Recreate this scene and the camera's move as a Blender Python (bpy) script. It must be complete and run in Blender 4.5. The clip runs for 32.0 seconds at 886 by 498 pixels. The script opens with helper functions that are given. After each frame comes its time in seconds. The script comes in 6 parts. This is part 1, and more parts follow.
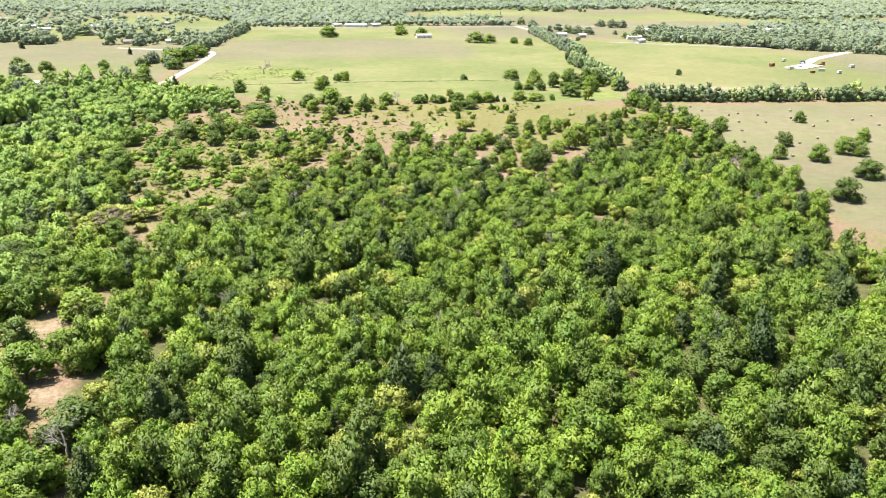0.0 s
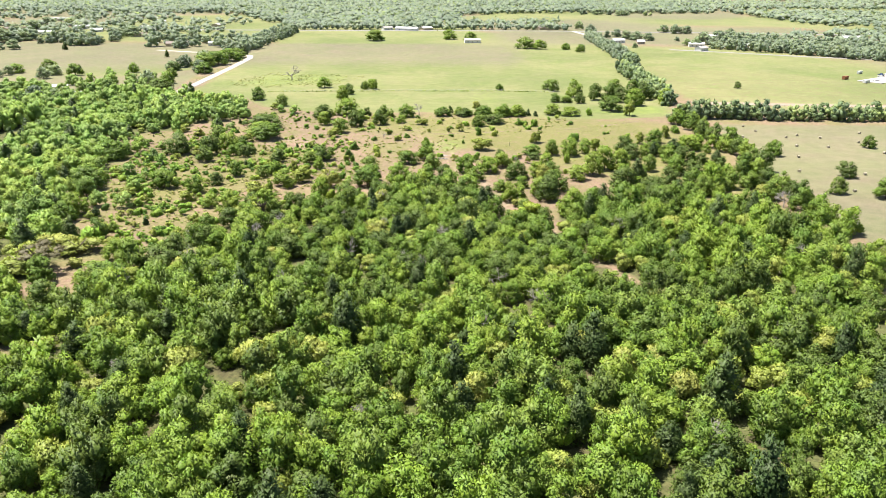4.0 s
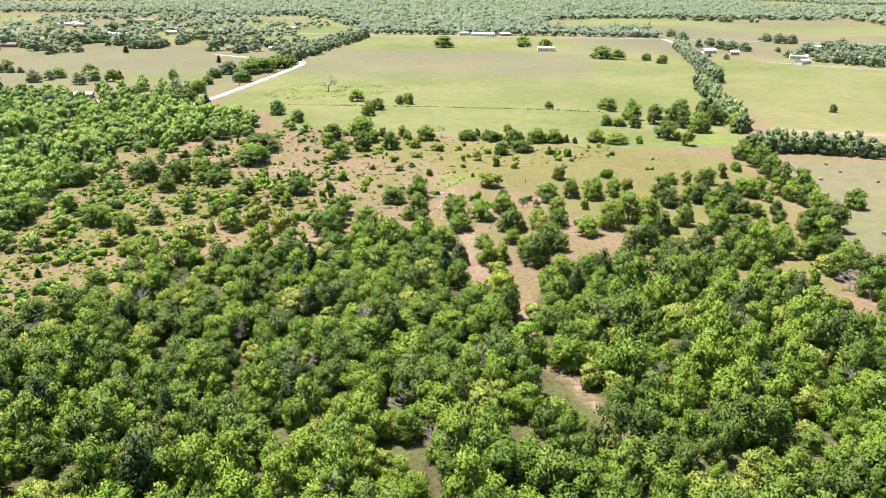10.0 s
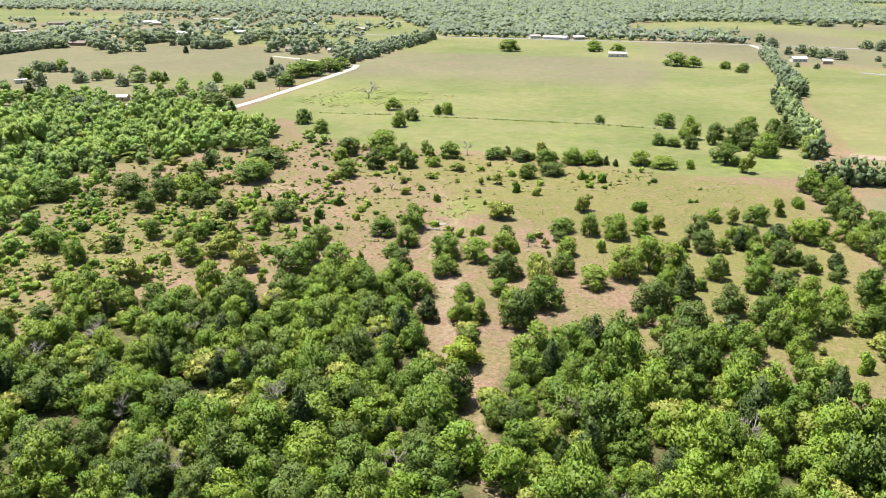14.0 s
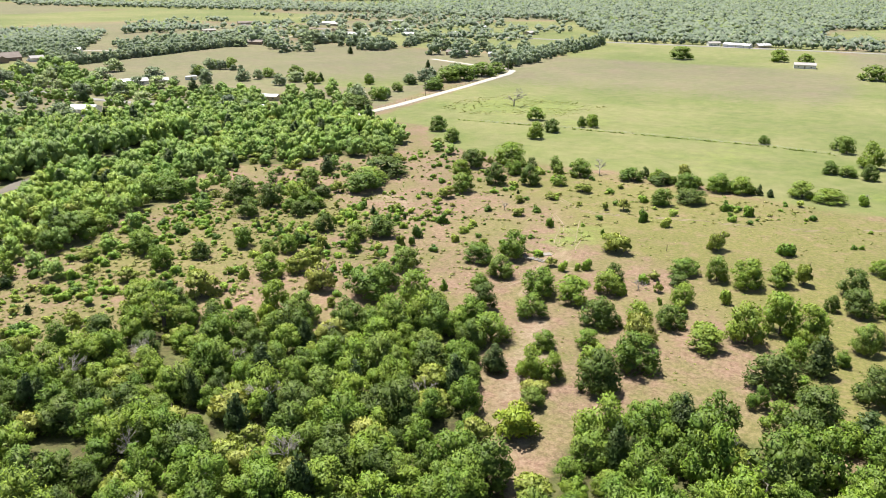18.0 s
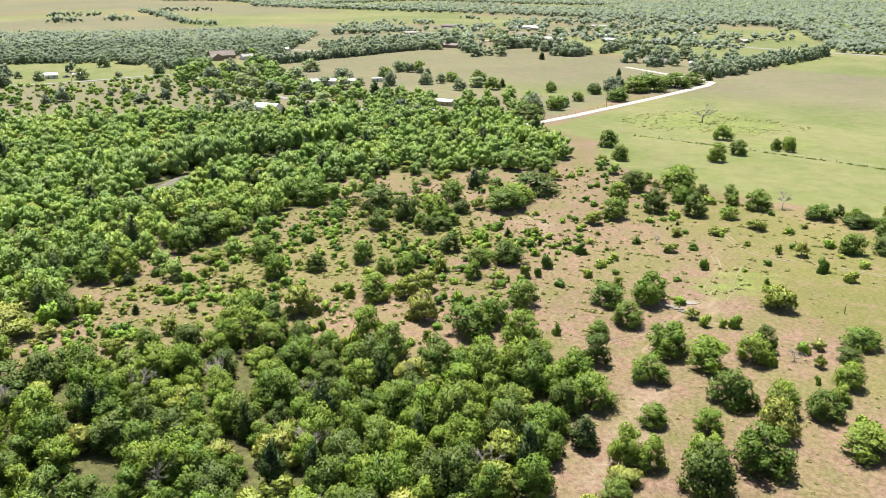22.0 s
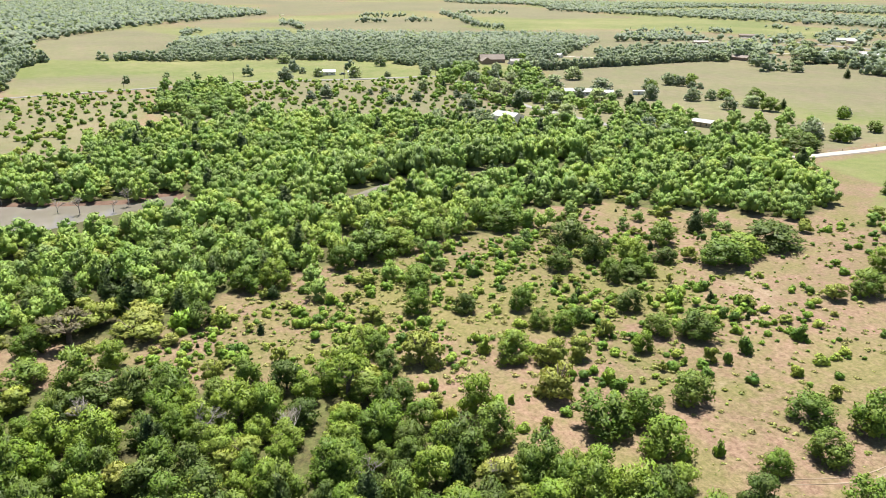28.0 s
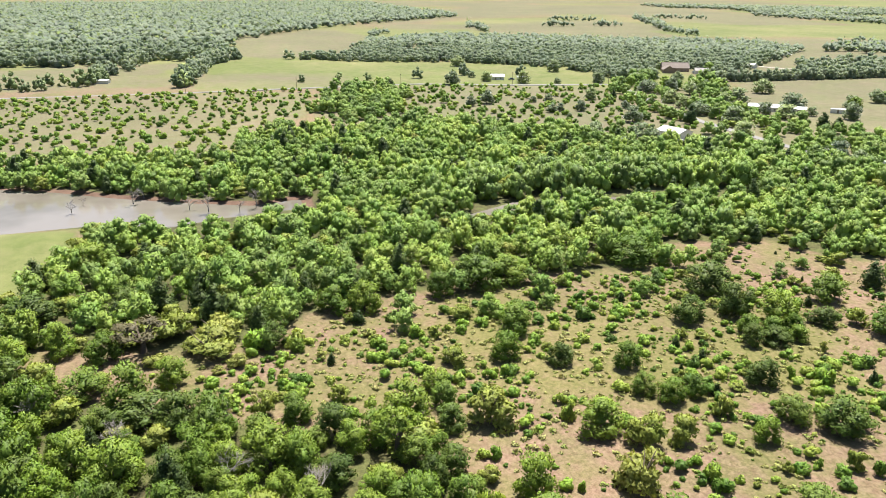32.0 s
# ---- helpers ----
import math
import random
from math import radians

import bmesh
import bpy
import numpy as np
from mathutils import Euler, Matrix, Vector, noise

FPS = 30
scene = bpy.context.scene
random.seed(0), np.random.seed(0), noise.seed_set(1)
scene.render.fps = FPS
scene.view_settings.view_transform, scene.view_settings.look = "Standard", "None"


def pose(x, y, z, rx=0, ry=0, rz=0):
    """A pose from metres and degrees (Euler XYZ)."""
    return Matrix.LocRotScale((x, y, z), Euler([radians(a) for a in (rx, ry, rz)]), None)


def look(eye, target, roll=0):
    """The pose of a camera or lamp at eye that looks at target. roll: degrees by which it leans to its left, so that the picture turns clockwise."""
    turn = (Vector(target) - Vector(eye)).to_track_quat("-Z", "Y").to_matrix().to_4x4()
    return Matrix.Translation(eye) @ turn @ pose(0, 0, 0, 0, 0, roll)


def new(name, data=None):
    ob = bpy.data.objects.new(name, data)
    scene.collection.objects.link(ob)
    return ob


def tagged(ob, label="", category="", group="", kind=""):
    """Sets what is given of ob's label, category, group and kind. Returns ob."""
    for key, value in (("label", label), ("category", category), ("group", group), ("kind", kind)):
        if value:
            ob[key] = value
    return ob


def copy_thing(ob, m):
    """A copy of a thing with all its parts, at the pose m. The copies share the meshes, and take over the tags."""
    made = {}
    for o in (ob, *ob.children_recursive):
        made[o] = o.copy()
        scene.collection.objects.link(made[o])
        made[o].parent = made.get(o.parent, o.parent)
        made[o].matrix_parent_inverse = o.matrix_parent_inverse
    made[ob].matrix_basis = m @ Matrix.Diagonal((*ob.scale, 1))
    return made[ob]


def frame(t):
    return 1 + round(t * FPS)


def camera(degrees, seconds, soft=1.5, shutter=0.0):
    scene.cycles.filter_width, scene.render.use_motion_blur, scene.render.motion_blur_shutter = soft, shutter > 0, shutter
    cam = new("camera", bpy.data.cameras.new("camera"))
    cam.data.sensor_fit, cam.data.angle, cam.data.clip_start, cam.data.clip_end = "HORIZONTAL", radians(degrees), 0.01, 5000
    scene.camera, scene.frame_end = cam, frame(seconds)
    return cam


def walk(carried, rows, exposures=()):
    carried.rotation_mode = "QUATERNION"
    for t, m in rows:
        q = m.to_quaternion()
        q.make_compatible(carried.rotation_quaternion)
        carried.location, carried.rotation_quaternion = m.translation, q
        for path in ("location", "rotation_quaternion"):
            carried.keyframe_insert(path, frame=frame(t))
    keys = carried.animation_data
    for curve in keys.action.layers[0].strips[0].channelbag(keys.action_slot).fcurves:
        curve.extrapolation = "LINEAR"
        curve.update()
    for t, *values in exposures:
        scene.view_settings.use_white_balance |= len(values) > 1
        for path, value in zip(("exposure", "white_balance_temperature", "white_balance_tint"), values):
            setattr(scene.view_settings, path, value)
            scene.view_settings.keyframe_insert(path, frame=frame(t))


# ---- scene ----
cam = camera(59.7, 32.0, soft=0.5)
METRES, EYE, TILT, LEAN, TURN = 310.0, 80.0, 0.0, 0.0, -7.2
ROWS = [
    (0.0, 0.0, 0.0, 0.0, 0.08, -20.11, -0.21),
    (0.5, 0.0105, 0.0164, 0.0001, 0.56, -20.11, -0.22),
    (1.0, 0.0208, 0.0328, 0.0, 1.23, -20.11, -0.22),
    (1.5, 0.0311, 0.0489, 0.0002, 1.93, -20.08, -0.23),
    (2.0, 0.0414, 0.0654, 0.0003, 2.64, -20.07, -0.26),
    (2.5, 0.0516, 0.0819, 0.0003, 3.27, -20.05, -0.28),
    (3.0, 0.0615, 0.0984, 0.0005, 4.0, -20.04, -0.32),
    (3.5, 0.0713, 0.115, 0.0006, 4.77, -20.03, -0.34),
    (5.5, 0.1106, 0.1831, 0.0008, 6.55, -19.99, -0.33),
    (6.0, 0.1205, 0.2001, 0.0009, 7.63, -19.99, -0.32),
    (6.5, 0.1303, 0.217, 0.0012, 8.62, -19.97, -0.31),
    (7.0, 0.1399, 0.2343, 0.0015, 9.55, -19.98, -0.31),
    (7.5, 0.1491, 0.2515, 0.0017, 10.25, -19.96, -0.31),
    (8.0, 0.1582, 0.2689, 0.0021, 10.98, -19.97, -0.32),
    (8.5, 0.1671, 0.2866, 0.0022, 11.63, -19.96, -0.31),
    (9.0, 0.1758, 0.3043, 0.0023, 12.11, -19.95, -0.33),
    (9.5, 0.1841, 0.3218, 0.0024, 12.42, -19.93, -0.35),
    (10.0, 0.1925, 0.3393, 0.0027, 13.1, -19.93, -0.36),
    (10.5, 0.2006, 0.3573, 0.0028, 13.71, -19.94, -0.38),
    (11.0, 0.2089, 0.3751, 0.0031, 14.28, -19.94, -0.39),
    (11.5, 0.2168, 0.393, 0.0037, 14.89, -19.96, -0.4),
    (12.0, 0.2243, 0.4115, 0.0037, 15.57, -19.96, -0.43),
    (12.5, 0.2321, 0.4298, 0.0039, 16.37, -19.97, -0.44),
    (13.0, 0.2392, 0.4483, 0.004, 17.26, -19.97, -0.47),
    (13.5, 0.2465, 0.4666, 0.0041, 18.13, -19.97, -0.46),
    (14.0, 0.2533, 0.4849, 0.0044, 19.79, -20.0, -0.43),
    (14.5, 0.26, 0.5035, 0.0041, 21.84, -20.0, -0.42),
    (16.5, 0.2743, 0.552, 0.0032, 28.04, -19.93, -0.37),
    (17.0, 0.2769, 0.5638, 0.0032, 29.64, -19.92, -0.39),
    (17.5, 0.2799, 0.5756, 0.0033, 31.33, -19.9, -0.33),
    (18.0, 0.2822, 0.5878, 0.0033, 32.97, -19.9, -0.33),
    (18.5, 0.2843, 0.6003, 0.0033, 34.8, -19.89, -0.26),
    (19.0, 0.2859, 0.6121, 0.003, 36.65, -19.86, -0.27),
    (19.5, 0.2872, 0.6247, 0.003, 38.44, -19.85, -0.23),
    (20.0, 0.2883, 0.6367, 0.0031, 40.31, -19.84, -0.23),
    (20.5, 0.2891, 0.6487, 0.0031, 42.47, -19.81, -0.18),
    (21.0, 0.2893, 0.6614, 0.003, 44.89, -19.78, -0.16),
    (21.5, 0.2892, 0.6736, 0.0029, 46.6, -19.75, -0.15),
    (22.0, 0.2884, 0.6863, 0.0029, 48.26, -19.72, -0.14),
    (22.5, 0.2875, 0.6983, 0.0026, 49.5, -19.67, -0.14),
    (23.0, 0.2866, 0.7105, 0.0029, 50.55, -19.65, -0.18),
    (23.5, 0.2845, 0.7224, 0.0028, 52.38, -19.62, -0.16),
    (24.0, 0.2821, 0.7343, 0.0026, 54.49, -19.56, -0.19),
    (24.5, 0.2793, 0.7464, 0.0026, 56.2, -19.56, -0.19),
    (25.0, 0.2764, 0.7588, 0.0031, 58.03, -19.59, -0.19),
    (25.5, 0.2729, 0.7708, 0.0026, 60.28, -19.55, -0.15),
    (27.5, 0.2545, 0.8163, 0.0013, 68.29, -19.47, -0.28),
    (28.0, 0.2491, 0.8269, 0.0015, 69.87, -19.48, -0.24),
    (28.5, 0.2428, 0.8375, 0.0013, 71.89, -19.45, -0.28),
    (29.0, 0.2364, 0.8478, 0.0011, 73.5, -19.43, -0.27),
    (29.5, 0.2297, 0.8582, 0.001, 75.39, -19.4, -0.28),
    (30.0, 0.223, 0.8681, 0.0012, 77.21, -19.4, -0.31),
    (30.5, 0.2154, 0.8785, 0.0009, 79.04, -19.38, -0.29),
    (31.0, 0.2085, 0.8883, 0.0009, 80.68, -19.36, -0.26),
    (31.5, 0.2003, 0.898, 0.0012, 82.33, -19.36, -0.27),
    (32.0, 0.1924, 0.9073, 0.001, 83.92, -19.36, -0.28),
]
walk(cam, [(t, pose(0, 0, EYE, TILT, LEAN, TURN) @ pose(METRES * x, METRES * y, METRES * z, 90 + pitch, roll, yaw)) for t, x, y, z, yaw, pitch, roll in ROWS],
     [(0.0, 1.52, 6420, 11), (9.0, 1.34, 6420, 11), (15.0, 1.16, 6420, 11), (21.0, 1.15, 6420, 11), (32.0, 1.22, 6420, 11)])

# ---- world, sun and exposure ----
SUN_AZ, SUN_EL = 64.0, 69.0            # degrees west of +y, and above the ground
world = bpy.data.worlds.new("sky")
world.use_nodes = True
wn = world.node_tree.nodes
sky = wn.new("ShaderNodeTexSky")
sky.sky_type, sky.sun_disc = "NISHITA", False
sky.sun_elevation, sky.sun_rotation = radians(SUN_EL), radians(-SUN_AZ)
sky.dust_density, sky.air_density = 1.5, 1.0
world.node_tree.links.new(sky.outputs[0], wn["Background"].inputs[0])
wn["Background"].inputs[1].default_value = 0.052
scene.world = world
sun = new("sun", bpy.data.lights.new("sun", "SUN"))
sun.data.energy, sun.data.angle, sun.data.color = 5.0, radians(0.53), (1.0, 0.95, 0.87)
a, e = radians(SUN_AZ), radians(SUN_EL)
sun.matrix_world = look((0, 0, 300), Vector((0, 0, 300)) - Vector((-math.sin(a) * math.cos(e), math.cos(a) * math.cos(e), math.sin(e))))


# ---- materials ----
def nodes_of(name, rough=0.8, spec=0.2):
    m = bpy.data.materials.new(name)
    m.use_nodes = True
    b = m.node_tree.nodes["Principled BSDF"]
    b.inputs["Roughness"].default_value = rough
    b.inputs["Specular IOR Level"].default_value = spec
    return m, m.node_tree.nodes, m.node_tree.links, b


def ramp(n, stops):
    r = n.new("ShaderNodeValToRGB")
    while len(r.color_ramp.elements) < len(stops):
        r.color_ramp.elements.new(0.5)
    for el, (p, c) in zip(r.color_ramp.elements, stops):
        el.position, el.color = p, (*c, 1)
    return r


def mix(n, l, fac, a, b, mode="MIX"):
    m = n.new("ShaderNodeMix")
    m.data_type, m.blend_type, m.clamp_factor = "RGBA", mode, True
    for sock, v in ((m.inputs["Factor"], fac), (m.inputs[6], a), (m.inputs[7], b)):
        if isinstance(v, (int, float)):
            sock.default_value = v
        elif isinstance(v, tuple):
            sock.default_value = (*v, 1)
        else:
            l.new(v, sock)
    return m.outputs[2]


def noise_tex(n, l, scale, detail=4.0, rough=0.6, coords=None):
    t = n.new("ShaderNodeTexNoise")
    t.inputs["Scale"].default_value, t.inputs["Detail"].default_value, t.inputs["Roughness"].default_value = scale, detail, rough
    if coords is None:
        coords = n.new("ShaderNodeNewGeometry").outputs["Position"]
    l.new(coords, t.inputs["Vector"])
    return t.outputs["Fac"]


def math_node(n, l, op, a, b):
    m = n.new("ShaderNodeMath")
    m.operation = op
    for sock, v in zip(m.inputs, (a, b)):
        if isinstance(v, (int, float)):
            sock.default_value = v
        else:
            l.new(v, sock)
    return m.outputs[0]


def leaf_material(name, stops, joined, rough=0.55, through_light=0.20, haze_sheen=0.0, vary=0.45):
    """Leaves: hue by tree, a smaller change leaf by leaf, light passing through; sheen can stand in for haze."""
    m, n, l, b = nodes_of(name, rough, 0.2)
    if joined:
        at = n.new("ShaderNodeAttribute")
        at.attribute_name = "tint"
        who = at.outputs["Fac"]
    else:
        who = n.new("ShaderNodeObjectInfo").outputs["Random"]
    geo = n.new("ShaderNodeNewGeometry")
    col = ramp(n, stops)
    l.new(who, col.inputs[0])
    hue = n.new("ShaderNodeHueSaturation")
    l.new(col.outputs[0], hue.inputs["Color"])
    l.new(math_node(n, l, "ADD", math_node(n, l, "MULTIPLY", geo.outputs["Random Per Island"], vary), 1.05 - vary / 2), hue.inputs["Value"])
    grain = ramp(n, [(0.36, (0.55, 0.54, 0.55)), (0.64, (1.40, 1.42, 1.36))])
    l.new(noise_tex(n, l, 4.5, 2.0, 0.7, geo.outputs["Position"]), grain.inputs[0])
    big = noise_tex(n, l, 0.35, 2.0, 0.5, geo.outputs["Position"])
    l.new(math_node(n, l, "ADD", math_node(n, l, "MULTIPLY", big, 0.06), 0.47), hue.inputs["Hue"])
    tone = mix(n, l, 0.7 if vary > 0.42 else 0.25, hue.outputs[0], grain.outputs[0], "MULTIPLY")
    l.new(tone, b.inputs["Base Color"])
    b.inputs["Sheen Weight"].default_value, b.inputs["Sheen Roughness"].default_value = haze_sheen, 0.45
    tr = n.new("ShaderNodeBsdfTranslucent")
    l.new(mix(n, l, 1.0, tone, (1.0, 1.0, 0.55), "MULTIPLY"), tr.inputs["Color"])
    ms = n.new("ShaderNodeMixShader")
    ms.inputs[0].default_value = through_light
    l.new(b.outputs[0], ms.inputs[1]), l.new(tr.outputs[0], ms.inputs[2])
    l.new(ms.outputs[0], n["Material Output"].inputs[0])
    return m


BROAD = [(0.0, (0.070, 0.109, 0.021)), (0.18, (0.094, 0.137, 0.027)), (0.34, (0.096, 0.157, 0.022)), (0.5, (0.126, 0.200, 0.025)), (0.62, (0.135, 0.193, 0.034)), (0.78, (0.154, 0.236, 0.027)), (0.9, (0.170, 0.236, 0.034)), (1.0, (0.185, 0.262, 0.035))]
PALE = [(0.0, (0.197, 0.240, 0.045)), (0.5, (0.232, 0.276, 0.055)), (1.0, (0.266, 0.284, 0.070))]
BRIGHT = [(0.0, (0.212, 0.276, 0.029)), (1.0, (0.234, 0.297, 0.034))]
BROWN = [(0.0, (0.12, 0.105, 0.060)), (1.0, (0.16, 0.15, 0.07))]
DARK = [(0.0, (0.045, 0.075, 0.022)), (1.0, (0.075, 0.110, 0.028))]
SCRUB = [(0.0, (0.085, 0.156, 0.028)), (0.3, (0.142, 0.244, 0.033)), (0.6, (0.208, 0.321, 0.043)), (0.8, (0.285, 0.343, 0.063)), (1.0, (0.218, 0.353, 0.045))]
# west wood: greens lightened and greyed, haze mixed into the colour
WEST_HAZE = [(0.0, (0.122, 0.192, 0.050)), (0.22, (0.163, 0.237, 0.063)), (0.45, (0.172, 0.279, 0.054)), (0.62, (0.206, 0.284, 0.072)), (0.8, (0.218, 0.323, 0.062)), (1.0, (0.263, 0.348, 0.071))]
# distant woods: haze put into the base colour, paler and bluer
FAR_HAZE = [(0.0, (0.185, 0.245, 0.165)), (0.5, (0.240, 0.305, 0.198)), (1.0, (0.300, 0.355, 0.230))]
FARM = [(0.0, (0.084, 0.128, 0.059)), (0.5, (0.139, 0.194, 0.074)), (0.85, (0.188, 0.250, 0.091)), (1.0, (0.277, 0.343, 0.097))]
WEED = [(0.0, (0.246, 0.269, 0.078)), (0.5, (0.314, 0.302, 0.112)), (1.0, (0.224, 0.291, 0.062))]
# sheen on farm, line and far leaves imitates haze; far tones are evened too
leaves = {k: leaf_material("leaves_" + k, s, False, haze_sheen=0.6 if k == "farm" else 0.0) for k, s in (("broad", BROAD), ("pale", PALE), ("bright", BRIGHT), ("brown", BROWN), ("dark", DARK), ("scrub", SCRUB), ("farm", FARM))}
wood_leaves = {k: leaf_material("wood_leaves_" + k, s, True, through_light=0.5 if k == "far" else 0.20, haze_sheen={"far": 0.6, "line": 0.2}.get(k, 0.0), vary=0.25 if k in ("far", "west") else 0.35 if k == "line" else 0.45) for k, s in (("broad", BROAD), ("pale", PALE), ("dark", DARK), ("scrub", SCRUB), ("far", FAR_HAZE), ("west", WEST_HAZE), ("line", FARM), ("weed", WEED))}



def plain_material(name, c1, c2, scale, rough=0.8, bump=0.0, spec=0.2, metal=0.0):
    m, n, l, b = nodes_of(name, rough, spec)
    f = noise_tex(n, l, scale, 5.0, 0.65)
    f2 = noise_tex(n, l, scale * 0.12, 3.0, 0.5)
    s = math_node(n, l, "ADD", math_node(n, l, "MULTIPLY", f, 0.6), math_node(n, l, "MULTIPLY", f2, 0.4))
    r = ramp(n, [(0.3, c1), (0.7, c2)])
    l.new(s, r.inputs[0]), l.new(r.outputs[0], b.inputs["Base Color"])
    b.inputs["Metallic"].default_value = metal
    if bump:
        bp = n.new("ShaderNodeBump")
        bp.inputs["Strength"].default_value, bp.inputs["Distance"].default_value = bump, 0.1
        l.new(f, bp.inputs["Height"]), l.new(bp.outputs[0], b.inputs["Normal"])
    return m


bark = plain_material("bark", (0.07, 0.055, 0.042), (0.16, 0.13, 0.10), 3.0, 0.9, 0.5)
dead_bark = plain_material("dead_bark", (0.17, 0.155, 0.135), (0.32, 0.295, 0.265), 2.0, 0.9, 0.3)
gravel = plain_material("gravel", (0.30, 0.27, 0.23), (0.41, 0.38, 0.33), 0.8, 0.95, 0.3)
asphalt = plain_material("asphalt", (0.17, 0.165, 0.16), (0.25, 0.24, 0.225), 0.5, 0.9)
concrete = plain_material("concrete", (0.18, 0.165, 0.145), (0.27, 0.25, 0.22), 1.2, 0.85, 0.2)
white_metal = plain_material("white_sheet_metal", (0.50, 0.51, 0.52), (0.64, 0.64, 0.63), 0.6, 0.35, 0.0, 0.5)
grey_metal = plain_material("grey_sheet_metal", (0.38, 0.40, 0.43), (0.52, 0.54, 0.57), 0.6, 0.4, 0.0, 0.5)
brown_roof = plain_material("brown_shingles", (0.15, 0.125, 0.105), (0.23, 0.20, 0.175), 1.5, 0.85, 0.2)
grey_roof = plain_material("grey_shingles", (0.24, 0.23, 0.22), (0.36, 0.34, 0.32), 1.5, 0.85, 0.2)
tan_wall = plain_material("tan_siding", (0.42, 0.34, 0.25), (0.52, 0.44, 0.34), 0.8, 0.8)
white_wall = plain_material("white_siding", (0.64, 0.63, 0.60), (0.76, 0.75, 0.72), 0.8, 0.7)
brick_wall = plain_material("brown_brick_wall", (0.24, 0.175, 0.14), (0.33, 0.255, 0.21), 1.5, 0.85)
glass = nodes_of("window_glass", 0.08, 0.5)[0]
glass.node_tree.nodes["Principled BSDF"].inputs["Base Color"].default_value = (0.03, 0.035, 0.04, 1)
rubber = plain_material("rubber", (0.02, 0.02, 0.02), (0.04, 0.04, 0.04), 4.0, 0.8)
rust = plain_material("rusty_steel", (0.16, 0.06, 0.03), (0.30, 0.13, 0.07), 2.0, 0.7)
wrap = plain_material("bale_straw", (0.27, 0.24, 0.175), (0.36, 0.325, 0.25), 3.0, 0.85, 0.4)
post_wood = plain_material("weathered_post", (0.16, 0.13, 0.10), (0.28, 0.24, 0.19), 4.0, 0.9)

water, n, l, b = nodes_of("pond_water", 0.12, 0.5)
r = ramp(n, [(0.35, (0.15, 0.135, 0.11)), (0.6, (0.21, 0.19, 0.165))])
l.new(noise_tex(n, l, 0.03, 3.0), r.inputs[0]), l.new(r.outputs[0], b.inputs["Base Color"])
bp = n.new("ShaderNodeBump")
bp.inputs["Strength"].default_value, bp.inputs["Distance"].default_value = 0.25, 0.02
l.new(noise_tex(n, l, 1.6, 3.0), bp.inputs["Height"]), l.new(bp.outputs[0], b.inputs["Normal"])

# the ground's cover: dry grass over pinkish soil, with masks for what grows where
earth, n, l, b = nodes_of("ground_cover", 0.95, 0.1)
# sheen whitens far ground at grazing angles, in place of haze
b.inputs["Sheen Weight"].default_value, b.inputs["Sheen Roughness"].default_value = 0.14, 0.4
b.inputs["Sheen Tint"].default_value = (1.0, 0.98, 0.85, 1)
pos = n.new("ShaderNodeNewGeometry").outputs["Position"]
fine, mid, wide, huge = (noise_tex(n, l, s, d, 0.68, pos) for s, d in ((0.9, 6.0), (0.16, 6.0), (0.035, 5.0), (0.006, 5.0)))


def mask(name):
    at = n.new("ShaderNodeAttribute")
    at.attribute_name = name
    sep = n.new("ShaderNodeSeparateColor")
    l.new(at.outputs["Color"], sep.inputs[0])
    return sep.outputs


def two(f, c1, c2, lo=0.38, hi=0.62):
    r = ramp(n, [(lo, c1), (hi, c2)])
    l.new(f, r.inputs[0])
    return r.outputs[0]


def soft_edge(f, by, lo=0.35, hi=0.65):
    """A mask whose edge frays by a noise."""
    r = ramp(n, [(lo, (0, 0, 0)), (hi, (1, 1, 1))])
    l.new(math_node(n, l, "ADD", f, math_node(n, l, "MULTIPLY", math_node(n, l, "SUBTRACT", by, 0.5), 0.9)), r.inputs[0])
    return r.outputs[0]


